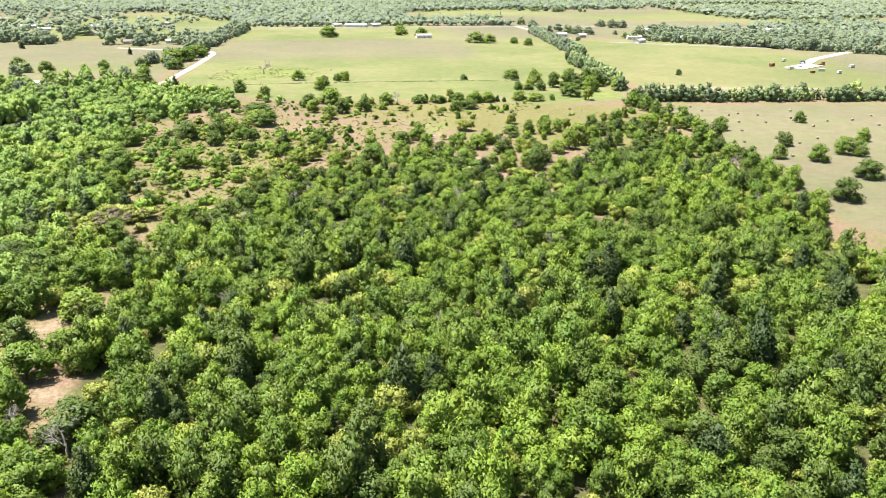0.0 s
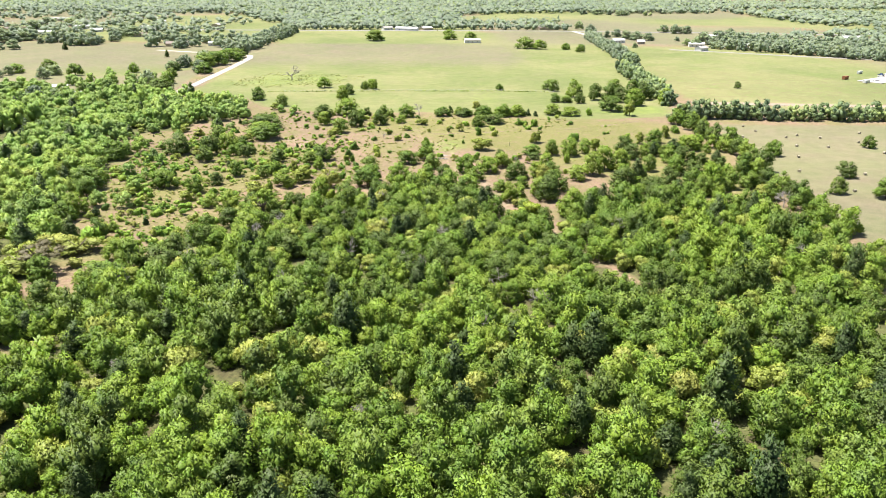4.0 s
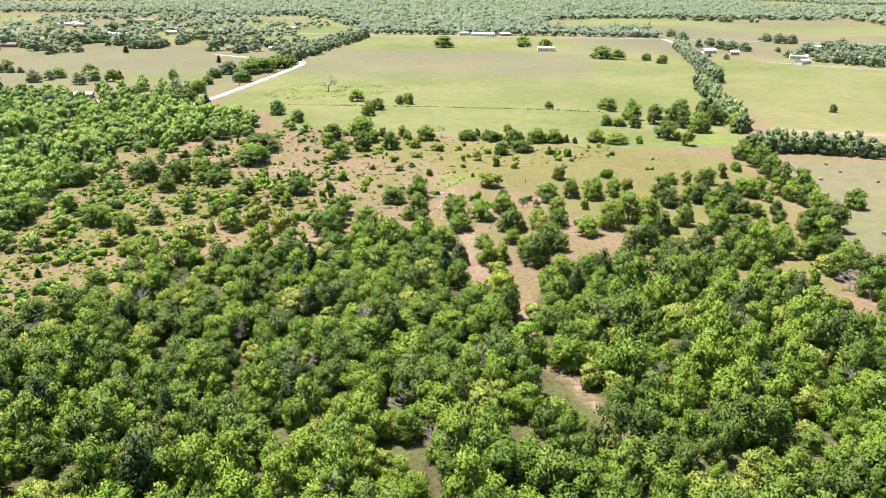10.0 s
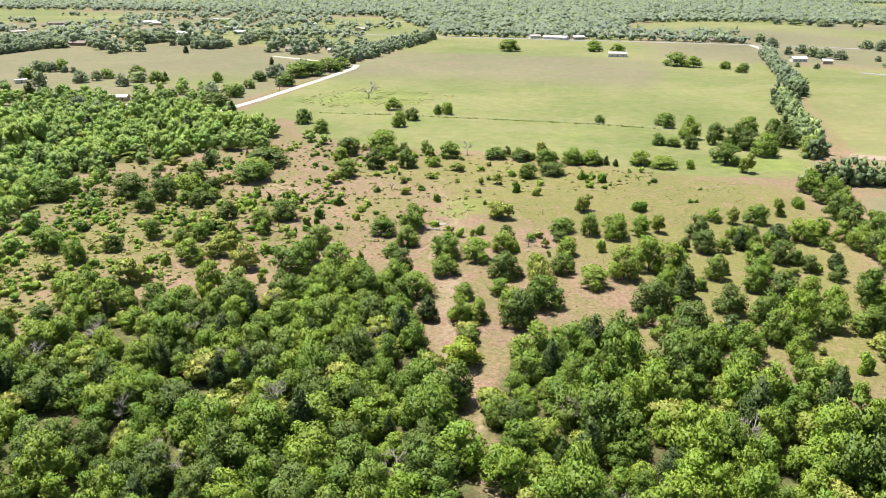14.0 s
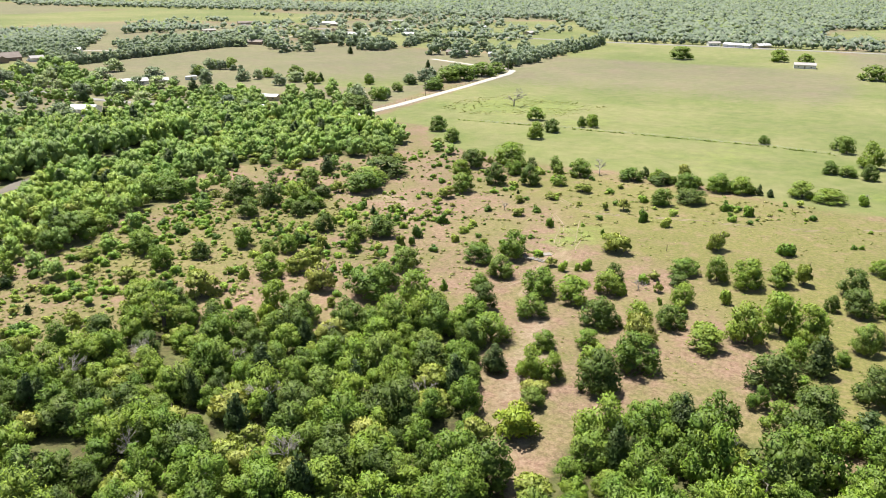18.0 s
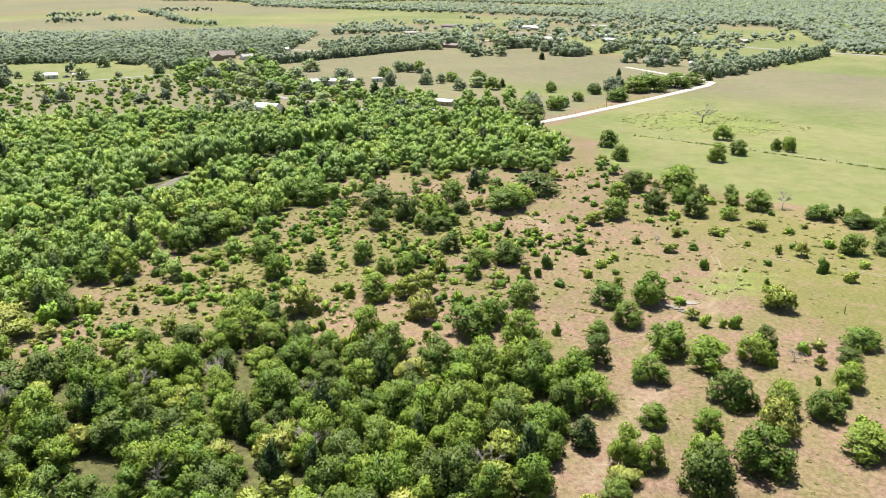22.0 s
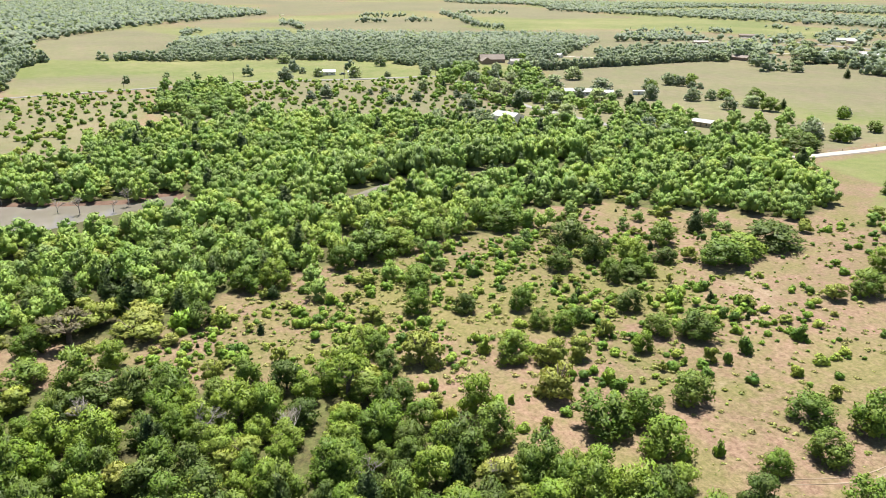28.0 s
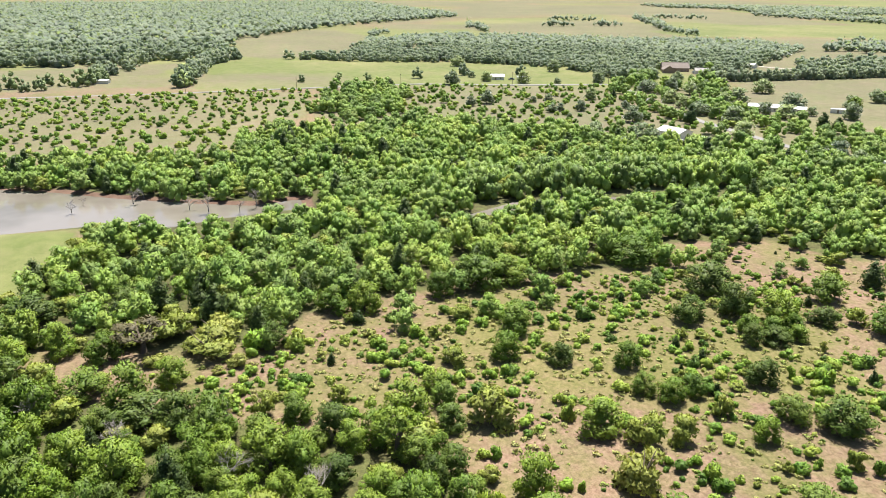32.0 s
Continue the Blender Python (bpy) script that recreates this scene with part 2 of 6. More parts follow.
one, two_m, three = mask("cover_a"), mask("cover_b"), mask("cover_c")
dry = mix(n, l, two(mid, (0, 0, 0), (1, 1, 1), 0.42, 0.62), two(fine, (0.200, 0.128, 0.088), (0.330, 0.232, 0.168)), two(fine, (0.165, 0.140, 0.070), (0.262, 0.212, 0.118)))
dry = mix(n, l, math_node(n, l, "MULTIPLY", two(wide, (0, 0, 0), (1, 1, 1), 0.46, 0.60), 0.75), dry, two(fine, (0.140, 0.150, 0.045), (0.225, 0.210, 0.085)))
col = dry
for sock, c in (
        (one[0], mix(n, l, two(math_node(n, l, "ADD", math_node(n, l, "MULTIPLY", wide, 0.5), math_node(n, l, "MULTIPLY", huge, 0.5)), (0, 0, 0), (1, 1, 1), 0.42, 0.58), two(mid, (0.145, 0.184, 0.052), (0.200, 0.230, 0.076)), two(mid, (0.198, 0.205, 0.084), (0.250, 0.243, 0.112)))),      # meadow
        (one[1], mix(n, l, two(wide, (0, 0, 0), (1, 1, 1), 0.35, 0.6), two(mid, (0.190, 0.165, 0.102), (0.235, 0.204, 0.132)), two(mid, (0.165, 0.172, 0.084), (0.212, 0.205, 0.110)))),       # hay field
        (one[2], two(fine, (0.30, 0.215, 0.15), (0.42, 0.33, 0.25))),                                                                                                                  # bare soil and tracks
        (two_m[0], mix(n, l, two(mid, (0, 0, 0), (1, 1, 1), 0.4, 0.6), two(fine, (0.06, 0.055, 0.028), (0.12, 0.11, 0.05)), two(fine, (0.09, 0.11, 0.035), (0.15, 0.16, 0.06)))),        # wood floor: litter and low green, darkened to paint shade between crowns
        (two_m[1], mix(n, l, two(mid, (0, 0, 0), (1, 1, 1), 0.47, 0.68), two(fine, (0.140, 0.152, 0.040), (0.220, 0.212, 0.072)), two(fine, (0.205, 0.160, 0.084), (0.300, 0.230, 0.135)))),      # green scrub
        (two_m[2], two(mid, (0.165, 0.215, 0.055), (0.228, 0.268, 0.075))),                                                                                                                  # lush green
        (three[0], two(mid, (0.14, 0.085, 0.062), (0.21, 0.135, 0.10)))):                                                                                                                # red mud
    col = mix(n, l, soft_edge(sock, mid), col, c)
speck = noise_tex(n, l, 3.2, 4.0, 0.7, pos)
col = mix(n, l, 0.8, col, two(speck, (0.66, 0.66, 0.64), (1.22, 1.20, 1.16), 0.34, 0.66), "MULTIPLY")
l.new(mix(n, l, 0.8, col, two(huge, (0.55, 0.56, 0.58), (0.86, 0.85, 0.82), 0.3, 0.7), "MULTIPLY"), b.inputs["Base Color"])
bp = n.new("ShaderNodeBump")
bp.inputs["Strength"].default_value, bp.inputs["Distance"].default_value = 0.3, 0.3
l.new(fine, bp.inputs["Height"]), l.new(bp.outputs[0], b.inputs["Normal"])


# ---- plan arithmetic ----
def inside(poly, x, y):
    x, y = np.asarray(x, float), np.asarray(y, float)
    res = np.zeros(x.shape, bool)
    for (x1, y1), (x2, y2) in zip(poly, poly[1:] + poly[:1]):
        if y1 != y2:
            res ^= ((y1 > y) != (y2 > y)) & (x < (x2 - x1) * (y - y1) / (y2 - y1) + x1)
    return res


def line_dist(line, x, y):
    best = np.full(np.shape(x), 1e9)
    for (x1, y1), (x2, y2) in zip(line, line[1:]):
        dx, dy = x2 - x1, y2 - y1
        k = np.clip(((x - x1) * dx + (y - y1) * dy) / (dx * dx + dy * dy), 0, 1)
        best = np.minimum(best, np.hypot(x - x1 - k * dx, y - y1 - k * dy))
    return best


def area(poly, x, y, soft=5.0):
    """1 inside, 0 outside, a soft step between."""
    d = line_dist(poly + poly[:1], x, y)
    return np.clip(0.5 + np.where(inside(poly, x, y), d, -d) / (2 * soft), 0, 1)


def lattice(ix, iy, seed):
    v = np.sin(ix * 127.1 + iy * 311.7 + seed * 74.7) * 43758.5453
    return v - np.floor(v)


def wave(x, y, size, seed=0):
    """Smooth value noise, 0 to 1, with features of that size in metres."""
    x, y = np.asarray(x, float) / size, np.asarray(y, float) / size
    ix, iy = np.floor(x), np.floor(y)
    fx, fy = x - ix, y - iy
    fx, fy = fx * fx * (3 - 2 * fx), fy * fy * (3 - 2 * fy)
    a0, a1 = lattice(ix, iy, seed), lattice(ix + 1, iy, seed)
    b0, b1 = lattice(ix, iy + 1, seed), lattice(ix + 1, iy + 1, seed)
    return (a0 * (1 - fx) + a1 * fx) * (1 - fy) + (b0 * (1 - fx) + b1 * fx) * fy


def scatter(poly, gap, seed, keep=1.0):
    """Points in a polygon, at about that gap, on a shaken lattice."""
    rng = np.random.default_rng(seed)
    xs, ys = [p[0] for p in poly], [p[1] for p in poly]
    gx, gy = np.meshgrid(np.arange(min(xs), max(xs), gap), np.arange(min(ys), max(ys), gap * 0.87))
    gx = gx + (np.arange(gx.shape[0]) % 2)[:, None] * gap / 2
    gx, gy = gx + rng.uniform(-0.36, 0.36, gx.shape) * gap, gy + rng.uniform(-0.36, 0.36, gx.shape) * gap
    ok = inside(poly, gx, gy) & (rng.random(gx.shape) < keep)
    return gx[ok], gy[ok]


# ---- plan: woods, fields, water, ways ----
NEAR_WOOD = [(-44, 84), (-46, 110), (-54, 135), (-58, 149), (-54, 164), (-59, 190), (-61, 220), (-52, 239), (-43, 258), (-34, 270), (-28, 284), (-20, 297), (-5, 301), (11, 302), (15, 312),
             (21, 321), (30, 331), (38, 330), (49, 318), (55, 296), (66, 276), (73, 268), (77, 257), (79, 246), (84, 241), (86, 234), (91, 226), (93, 214), (95, 212), (95.5, 224), (87, 240), (81, 254), (77.5, 268), (78, 286), (84, 297), (95, 304), (112, 302), (132, 291),
             (150, 284), (160, 262), (157, 230), (146, 203), (150, 160), (140, 120), (112, 84)]
WEST_WOOD = [(-82, 100), (-84, 120), (-84, 150), (-86, 180), (-78, 219), (-74, 231), (-74, 246), (-70, 258), (-75, 269), (-88, 283), (-92, 297), (-96, 318), (-100, 336), (-99, 368), (-116, 399),
             (-112, 430), (-90, 440), (-90, 458), (-62, 475), (-72, 505), (-118, 548), (-134, 548), (-150, 575), (-180, 560), (-196, 545), (-235, 525), (-255, 480), (-262, 455),
             (-272, 450), (-288, 464), (-312, 425), (-350, 363), (-325, 313), (-345, 281), (-310, 263), (-259, 258), (-280, 205), (-278, 147), (-300, 60)]
POND = [(-260, 120), (-248, 150), (-238, 168), (-229, 191), (-216, 214), (-201, 246), (-194, 267), (-200, 286), (-184, 286), (-177, 257), (-170, 240), (-177, 211), (-173, 186), (-180, 140), (-200, 110), (-235, 105)]
POND_GRASS = [(-180, 100), (-176, 186), (-174, 212), (-140, 213), (-114, 208), (-104, 190), (-98, 150), (-105, 90)]
MEADOW = [(-122, 560), (-122, 1085), (245, 1110), (238, 950), (221, 725), (203, 690), (192, 530), (176, 478), (140, 470), (115, 466), (80, 486), (40, 492), (-5, 492), (-40, 500), (-62, 512), (-80, 545), (-118, 556)]
OLIVE = [(-5, 440), (25, 425), (35, 395), (52, 388), (80, 375), (98, 345), (112, 305), (165, 288), (176, 330), (178, 440), (165, 470), (90, 482), (20, 490), (-10, 475)]
LUSH = [(-112, 615), (-80, 690), (-46, 672), (-8, 655), (-20, 610), (-60, 592), (-87, 591)]
LUSH_MID = [(93, 604), (72, 602), (51, 548), (55, 495), (78, 505), (99, 534)]
LUSH_WEST = [(-44, 582), (2, 574), (17, 630), (-11, 617)]
TRACK_GREEN = [(37, 386), (33, 401), (44, 421), (57, 418), (57, 397), (49, 386)]
LUSH_EAST = [(125, 500), (180, 520), (186, 490), (150, 478)]
HAY = [(178, 190), (165, 230), (172, 262), (176, 300), (172, 340), (180, 385), (194, 455), (330, 450), (640, 440), (640, 150), (300, 100)]
NORTH_EAST = [(205, 530), (215, 690), (245, 930), (262, 905), (310, 900), (370, 850), (520, 700), (700, 640), (700, 480), (430, 490), (215, 500)]
WEST_FIELD = [(-440, 621), (-478, 700), (-470, 860), (-387, 845), (-302, 838), (-235, 850), (-185, 815), (-142, 690), (-138, 590), (-170, 590), (-184, 640), (-250, 640), (-305, 676), (-346, 624)]
WEST_GREEN = [(-300, 700), (-180, 790), (-150, 690), (-190, 650), (-270, 650)]
WEST_PASTURE = [(-495, 60), (-495, 172), (-509, 265), (-505, 314), (-418, 308), (-380, 300), (-345, 281), (-310, 263), (-259, 258), (-280, 205), (-278, 147), (-300, 60)]
SHRUB_PASTURE = [(-499, 314), (-512, 387), (-510, 424), (-490, 493), (-480, 540), (-420, 530), (-365, 520), (-300, 520), (-285, 470), (-288, 464), (-312, 425), (-350, 363), (-330, 318), (-380, 302)]
GREEN_FIELD = [(-524, 223), (-682, 233), (-702, 353), (-669, 473), (-604, 544), (-524, 549), (-500, 529), (-516, 394), (-512, 315)]
GREEN_FIELD_SOUTH = [(-547, 155), (-664, 153), (-687, 207), (-537, 206)]
TAN_FIELD = [(-525, -60), (-545, 120), (-564, 153), (-687, 207), (-732, 193), (-700, 106), (-650, -60)]
HILL_FIELD = [(-794, 246), (-1003, 257), (-1227, 371), (-1083, 435), (-759, 371), (-743, 287)]
FAR_FIELD_W = [(-1276, 462), (-1353, 653), (-1387, 988), (-1196, 995), (-1015, 857), (-1143, 635)]
FAR_FIELD_NW = [(-1502, 1164), (-1405, 1348), (-1056, 1197), (-956, 1001), (-1087, 996)]
FAR_FIELD_WW = [(-1609, 732), (-2220, 915), (-2382, 1485), (-1696, 1181)]
NORTH_FIELD = [(108, 1260), (112, 1470), (235, 1540), (600, 1560), (640, 1270), (300, 1230)]
TOWN_WEST = [(-620, 960), (-900, 1000), (-820, 1500), (-300, 1500), (-150, 1120), (-250, 1060), (-480, 1050)]
TOWN_EAST = [(340, 915), (385, 868), (440, 805), (530, 722), (900, 650), (1100, 1000), (760, 1150), (520, 1060), (420, 1010), (360, 960)]
HOUSE_LAND = [(-300, 455), (-262, 455), (-235, 525), (-196, 545), (-150, 575), (-134, 590), (-184, 640), (-305, 676), (-440, 621), (-480, 560), (-330, 520)]
FIELDS = [HILL_FIELD, FAR_FIELD_W, FAR_FIELD_NW, FAR_FIELD_WW, NORTH_FIELD, GREEN_FIELD, GREEN_FIELD_SOUTH, TAN_FIELD, WEST_FIELD, MEADOW, NORTH_EAST, HAY, TOWN_WEST, TOWN_EAST]
TRACKS = [[(27, 442), (42, 431), (55, 433), (77, 436), (101, 442), (129, 453), (156, 465)], [(33, 420), (37, 413), (41, 400), (46, 388)], [(27, 442), (32, 425), (33, 420)],
          [(48, 352), (43, 372), (47, 389), (52, 372)], [(48, 350), (60, 325), (66, 300), (72, 279), (76, 265), (79, 251), (85, 239), (94, 222)]]
BARE = [[(46, 350), (64, 336), (70, 316), (70, 300), (75, 283), (77, 264), (72, 266), (60, 290), (52, 318)], [(-42, 430), (-18, 415), (-5, 395), (-12, 385), (-35, 405)], [(-60, 195), (-72, 190), (-80, 170), (-72, 144), (-50, 126), (-42, 131), (-58, 148), (-63, 170), (-56, 190)], [(-96, 244), (-92, 228), (-79, 224), (-76, 236), (-84, 248)],
        [(40, 372), (36, 384), (44, 386), (50, 376)], [(5, 370), (20, 350), (14, 342), (0, 360)], [(-280, 478), (-262, 476), (-258, 500), (-276, 505)]]
GREEN_SCRUB = [(-100, 320), (-78, 275), (-58, 265), (-40, 285), (-22, 325), (-8, 350), (-15, 395), (-45, 410), (-75, 420), (-98, 375)]

# ---- ground: one sheet to the horizon, finer where the camera goes ----
def steps(lo, hi, fine_lo, fine_hi, fine):
    v = list(np.arange(fine_lo, fine_hi + fine, fine))
    s = fine
    while v[-1] < hi:
        s *= 1.12
        v.append(v[-1] + s)
    s = fine
    while v[0] > lo:
        s *= 1.12
        v.insert(0, v[0] - s)
    return np.array(v)


gx, gy = np.meshgrid(steps(-4800, 4800, -340, 260, 3.0), steps(-2500, 4800, 80, 600, 3.0))
flat = gx.ravel(), gy.ravel()
X, Y = flat
relief = 0.5 * (wave(X, Y, 45, 3) - 0.5) + 0.16 * (wave(X, Y, 11, 4) - 0.5)
pond_in = area(POND, X, Y, 7)
Z = relief * (1 - area(POND, X, Y, 16)) - 1.6 * pond_in ** 2
nx = gx.shape[1]
idx = np.arange(gx.size).reshape(gx.shape)
quads = np.stack([idx[:-1, :-1], idx[:-1, 1:], idx[1:, 1:], idx[1:, :-1]], -1).reshape(-1, 4)


def raw_mesh(name, verts, faces, mats, tint=None, normals=None):
    """A mesh from numpy arrays; faces all of one size. normals: rounded shading, a vector for each vertex."""
    me = bpy.data.meshes.new(name)
    k = faces.shape[1]
    me.vertices.add(len(verts)), me.loops.add(faces.size), me.polygons.add(len(faces))
    me.vertices.foreach_set("co", np.ascontiguousarray(verts, np.float32).ravel())
    me.loops.foreach_set("vertex_index", np.ascontiguousarray(faces, np.int32).ravel())
    me.polygons.foreach_set("loop_start", np.arange(0, faces.size, k, dtype=np.int32))
    for m in mats:
        me.materials.append(m)
    if tint is not None:
        me.attributes.new("tint", "FLOAT", "POINT").data.foreach_set("value", np.ascontiguousarray(tint, np.float32))
    me.update(calc_edges=True)
    if normals is not None:
        me.shade_smooth()
        me.attributes.new("custom_normal", "FLOAT_VECTOR", "POINT").data.foreach_set("vector", np.ascontiguousarray(normals, np.float32).ravel())
        me.update()
    return me


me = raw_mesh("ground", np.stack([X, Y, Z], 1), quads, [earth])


def cover(name, r, g, bl):
    rgba = np.stack([r, g, bl, np.ones_like(r)], 1)
    me.attributes.new(name, "FLOAT_COLOR", "POINT").data.foreach_set("color", np.ascontiguousarray(rgba, np.float32).ravel())


zero = np.zeros_like(X)
most = lambda *v: np.maximum.reduce(v)
track = most(*(np.clip(1.0 - line_dist(t, X, Y) / 2.6, 0, 0.50) for t in TRACKS), *(0.5 * area(p, X, Y, 6) for p in BARE))
far_grass = np.clip((np.hypot(X, Y - 200) - 440) / 160, 0, 1)
patch = np.clip((wave(X, Y, 260, 8) - 0.5) * 5 + 0.5, 0, 1)
dryish = area(WEST_FIELD, X, Y, 6) * (1 - area(WEST_GREEN, X, Y, 12))
cover("cover_a", most(area(MEADOW, X, Y, 8), area(NORTH_EAST, X, Y, 8) * 0.62, area(WEST_GREEN, X, Y, 14), 0.5 * area(WEST_PASTURE, X, Y, 8), area(GREEN_FIELD, X, Y, 8), area(GREEN_FIELD_SOUTH, X, Y, 8), 0.9 * area(POND_GRASS, X, Y, 6), far_grass * (1 - patch) * 0.8, area(NORTH_FIELD, X, Y, 12), area(FAR_FIELD_NW, X, Y, 20)),
      most(area(HAY, X, Y, 6), dryish, area(TAN_FIELD, X, Y, 8), area(HILL_FIELD, X, Y, 20), area(FAR_FIELD_W, X, Y, 20), area(FAR_FIELD_WW, X, Y, 20), far_grass * patch * 0.8, 0.7 * area(SHRUB_PASTURE, X, Y, 10), 0.8 * area(HOUSE_LAND, X, Y, 8), 0.62 * area(WEST_PASTURE, X, Y, 8)), track)
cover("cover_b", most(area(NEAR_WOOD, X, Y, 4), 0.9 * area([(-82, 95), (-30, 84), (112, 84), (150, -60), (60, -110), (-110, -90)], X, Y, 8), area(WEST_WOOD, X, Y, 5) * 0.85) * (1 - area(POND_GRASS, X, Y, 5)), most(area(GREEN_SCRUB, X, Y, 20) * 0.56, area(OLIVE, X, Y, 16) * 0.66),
      most(area(LUSH, X, Y, 16) * 0.55, area(LUSH_EAST, X, Y, 8) * 0.7, area(LUSH_MID, X, Y, 24) * 0.5, area(LUSH_WEST, X, Y, 14) * 0.52, area(TRACK_GREEN, X, Y, 10) * 0.62))
cover("cover_c", np.clip(1.2 - line_dist(POND[:9], X, Y) / 4, 0, 1), zero, zero)
tagged(new("ground", me), "dry reddish grassland with green meadows and hay fields", "ground", kind="structure")

me = raw_mesh("pond", np.array([(x, y, -0.55) for x, y in POND]), np.array([range(len(POND))]), [water])
tagged(new("pond", me), "muddy brown pond water with a red clay shore", "water", kind="structure")


POND_2 = [(-150, 338), (-160, 340), (-173, 362), (-176, 386), (-172, 404), (-166, 404), (-168, 384), (-165, 364)]
me = raw_mesh("pond_2", np.array([(x, y, 0.3) for x, y in POND_2]), np.array([range(len(POND_2))]), [water])
tagged(new("pond_2", me), "small muddy pool hidden in the wood", "water", kind="structure")


# ---- roads ----
def ribbon(name, line, width, material, label, lift=0.35, category="road"):
    """A road as one thick strip that follows the ground."""
    pts = [Vector(p) for p in line]
    fine_pts = []
    for p, q in zip(pts, pts[1:]):
        k = max(2, int((q - p).length / 8))
        fine_pts += [p.lerp(q, i / k) for i in range(k)]
    fine_pts.append(pts[-1])
    bm, rows = bmesh.new(), []
    for i, p in enumerate(fine_pts):
        d = (fine_pts[min(i + 1, len(fine_pts) - 1)] - fine_pts[max(i - 1, 0)]).normalized()
        s = Vector((-d.y, d.x)) * width / 2 * (1 + 0.12 * (random.random() - 0.5))
        rows.append([bm.verts.new((*(p + s * k), z)) for k, z in ((1.12, lift - 0.5), (1, lift - 0.08), (0, lift), (-1, lift - 0.08), (-1.12, lift - 0.5))])
    for r1, r2 in zip(rows, rows[1:]):
        for k in range(4):
            bm.faces.new((r1[k], r1[k + 1], r2[k + 1], r2[k]))
    bmesh.ops.recalc_face_normals(bm, faces=bm.faces)
    me = bpy.data.meshes.new(name)
    bm.to_mesh(me), bm.free()
    me.materials.append(material)
    return tagged(new(name, me), label, category, kind="structure")


ribbon("road", [(-190, 536), (-160, 552), (-133, 560), (-129, 600), (-125, 700), (-124, 780), (-128, 800), (-142, 815), (-170, 822), (-230, 850)], 5.5, gravel, "pale gravel farm road along the meadow")
ribbon("road_2", [(-519, 395), (-498, 470), (-486, 552), (-419, 540), (-368, 533), (-319, 528), (-270, 530), (-190, 536)], 5.0, asphalt, "narrow pale asphalt lane past the houses")
ribbon("road_3", [(-494, -80), (-500, 200), (-512, 310), (-519, 395)], 4.0, asphalt, "straight grey lane between pasture and fields")
ribbon("road_4", [(-700, 1140), (-130, 1118), (109, 1122), (245, 1118), (420, 1100), (700, 1060)], 8.0, asphalt, "distant grey highway behind the meadow")
ribbon("road_5", [(245, 1118), (252, 1040), (248, 960)], 6.0, gravel, "pale gravel drive beside the tree line")
ribbon("road_6", [(395, 640), (435, 688), (480, 724), (560, 790), (640, 780)], 8.0, gravel, "white gravel drive to the storage yard")
ribbon("road_7", [(300, 870), (420, 800), (560, 742), (760, 700)], 6.0, asphalt, "distant pale lane along the houses")
ribbon("track", [(-690, 700), (-560, 760), (-520, 900), (-500, 1000)], 5.0, gravel, "pale farm drive behind the hedge")
ribbon("fallow_strip", [(206, 527), (260, 521), (330, 512)], 9.0, plain_material("fallow_soil", (0.22, 0.17, 0.125), (0.28, 0.225, 0.17), 0.5, 0.95), "bare tan strip along the hedge", 0.3, "field")


# ---- single trees: x, y, the crown's width and, where known, the height ----
DEADS_1 = [(162, 299, 7.3), (14, 420, 3.7), (32, 483, 8.4), (132, 486, 4.8), (-63, 632, 11.1), (74, 366, 3.0, 3.7), (106, 296, 6.8, 8.4)]
DEADS = DEADS_1
CEDARS_1 = [(-236, 671, 5.9), (-202, 786, 5.1), (-135, 808, 8.1), (-324, 853, 6.6), (56, 307, 6.3, 7.0), (138, 379, 5.6, 7.0), (151, 391, 9.0, 5.8), (163, 368, 6.0, 5.9),
            (127, 311, 8.4, 7.5), (95, 481, 3.3, 4.5), (99, 480, 3.3, 3.4)]
CEDARS = CEDARS_1
LOCUSTS_1 = [(-50, 139, 7.3), (-38, 157, 10.4), (-53, 187, 9.1), (-102, 222, 9.7), (-65, 222, 8.0), (-47, 231, 9.2), (-79, 242, 15.9), (-67, 245, 5.3), (-82, 249, 10.2),
             (-35, 249, 7.3), (-70, 256, 13.2), (-77, 258, 12.7), (-63, 263, 5.1), (-45, 269, 5.4), (-27, 294, 13.5), (67, 302, 6.4), (-11, 305, 4.6), (-53, 309, 6.9),
             (163, 315, 10.8), (21, 415, 5.1), (-11, 424, 7.4), (16, 430, 4.6), (33, 454, 7.3), (61, 394, 10.6, 5.8)]
LOCUSTS_2 = [(81, 334, 8.3, 7.7), (-28, 310, 10.7, 7.4), (-3, 329, 9.5, 6.8), (0, 368, 3.4, 4.0), (-15, 336, 8.1, 6.5), (-15, 343, 7.0, 5.5), (-41, 268, 4.6, 4.4),
             (114, 390, 5.5, 6.3), (139, 405, 4.8, 6.0), (156, 419, 5.4, 6.7), (89, 408, 7.0, 6.3), (80, 339, 3.9, 4.9), (154, 481, 7.2, 9.1), (66, 487, 7.0, 8.0)]
LOCUSTS = LOCUSTS_1 + LOCUSTS_2
BROADLEAFS_1 = [(-57, 117, 6.6), (-51, 126, 12.4), (-67, 149, 11.8), (-59, 156, 5.9), (-64, 159, 6.8), (-73, 161, 9.8), (-64, 177, 11.8), (-83, 185, 9.4), (-84, 208, 13.7),
                (-94, 214, 12.8), (-63, 217, 8.0), (-132, 221, 12.6), (-76, 224, 8.1), (-71, 234, 7.9), (-97, 236, 9.4), (164, 243, 8.8), (-57, 250, 7.5), (181, 252, 11.1),
                (-32, 267, 6.7), (-70, 271, 7.4), (-37, 274, 6.8), (-25, 274, 6.8), (-67, 276, 3.6), (-16, 280, 6.7)]
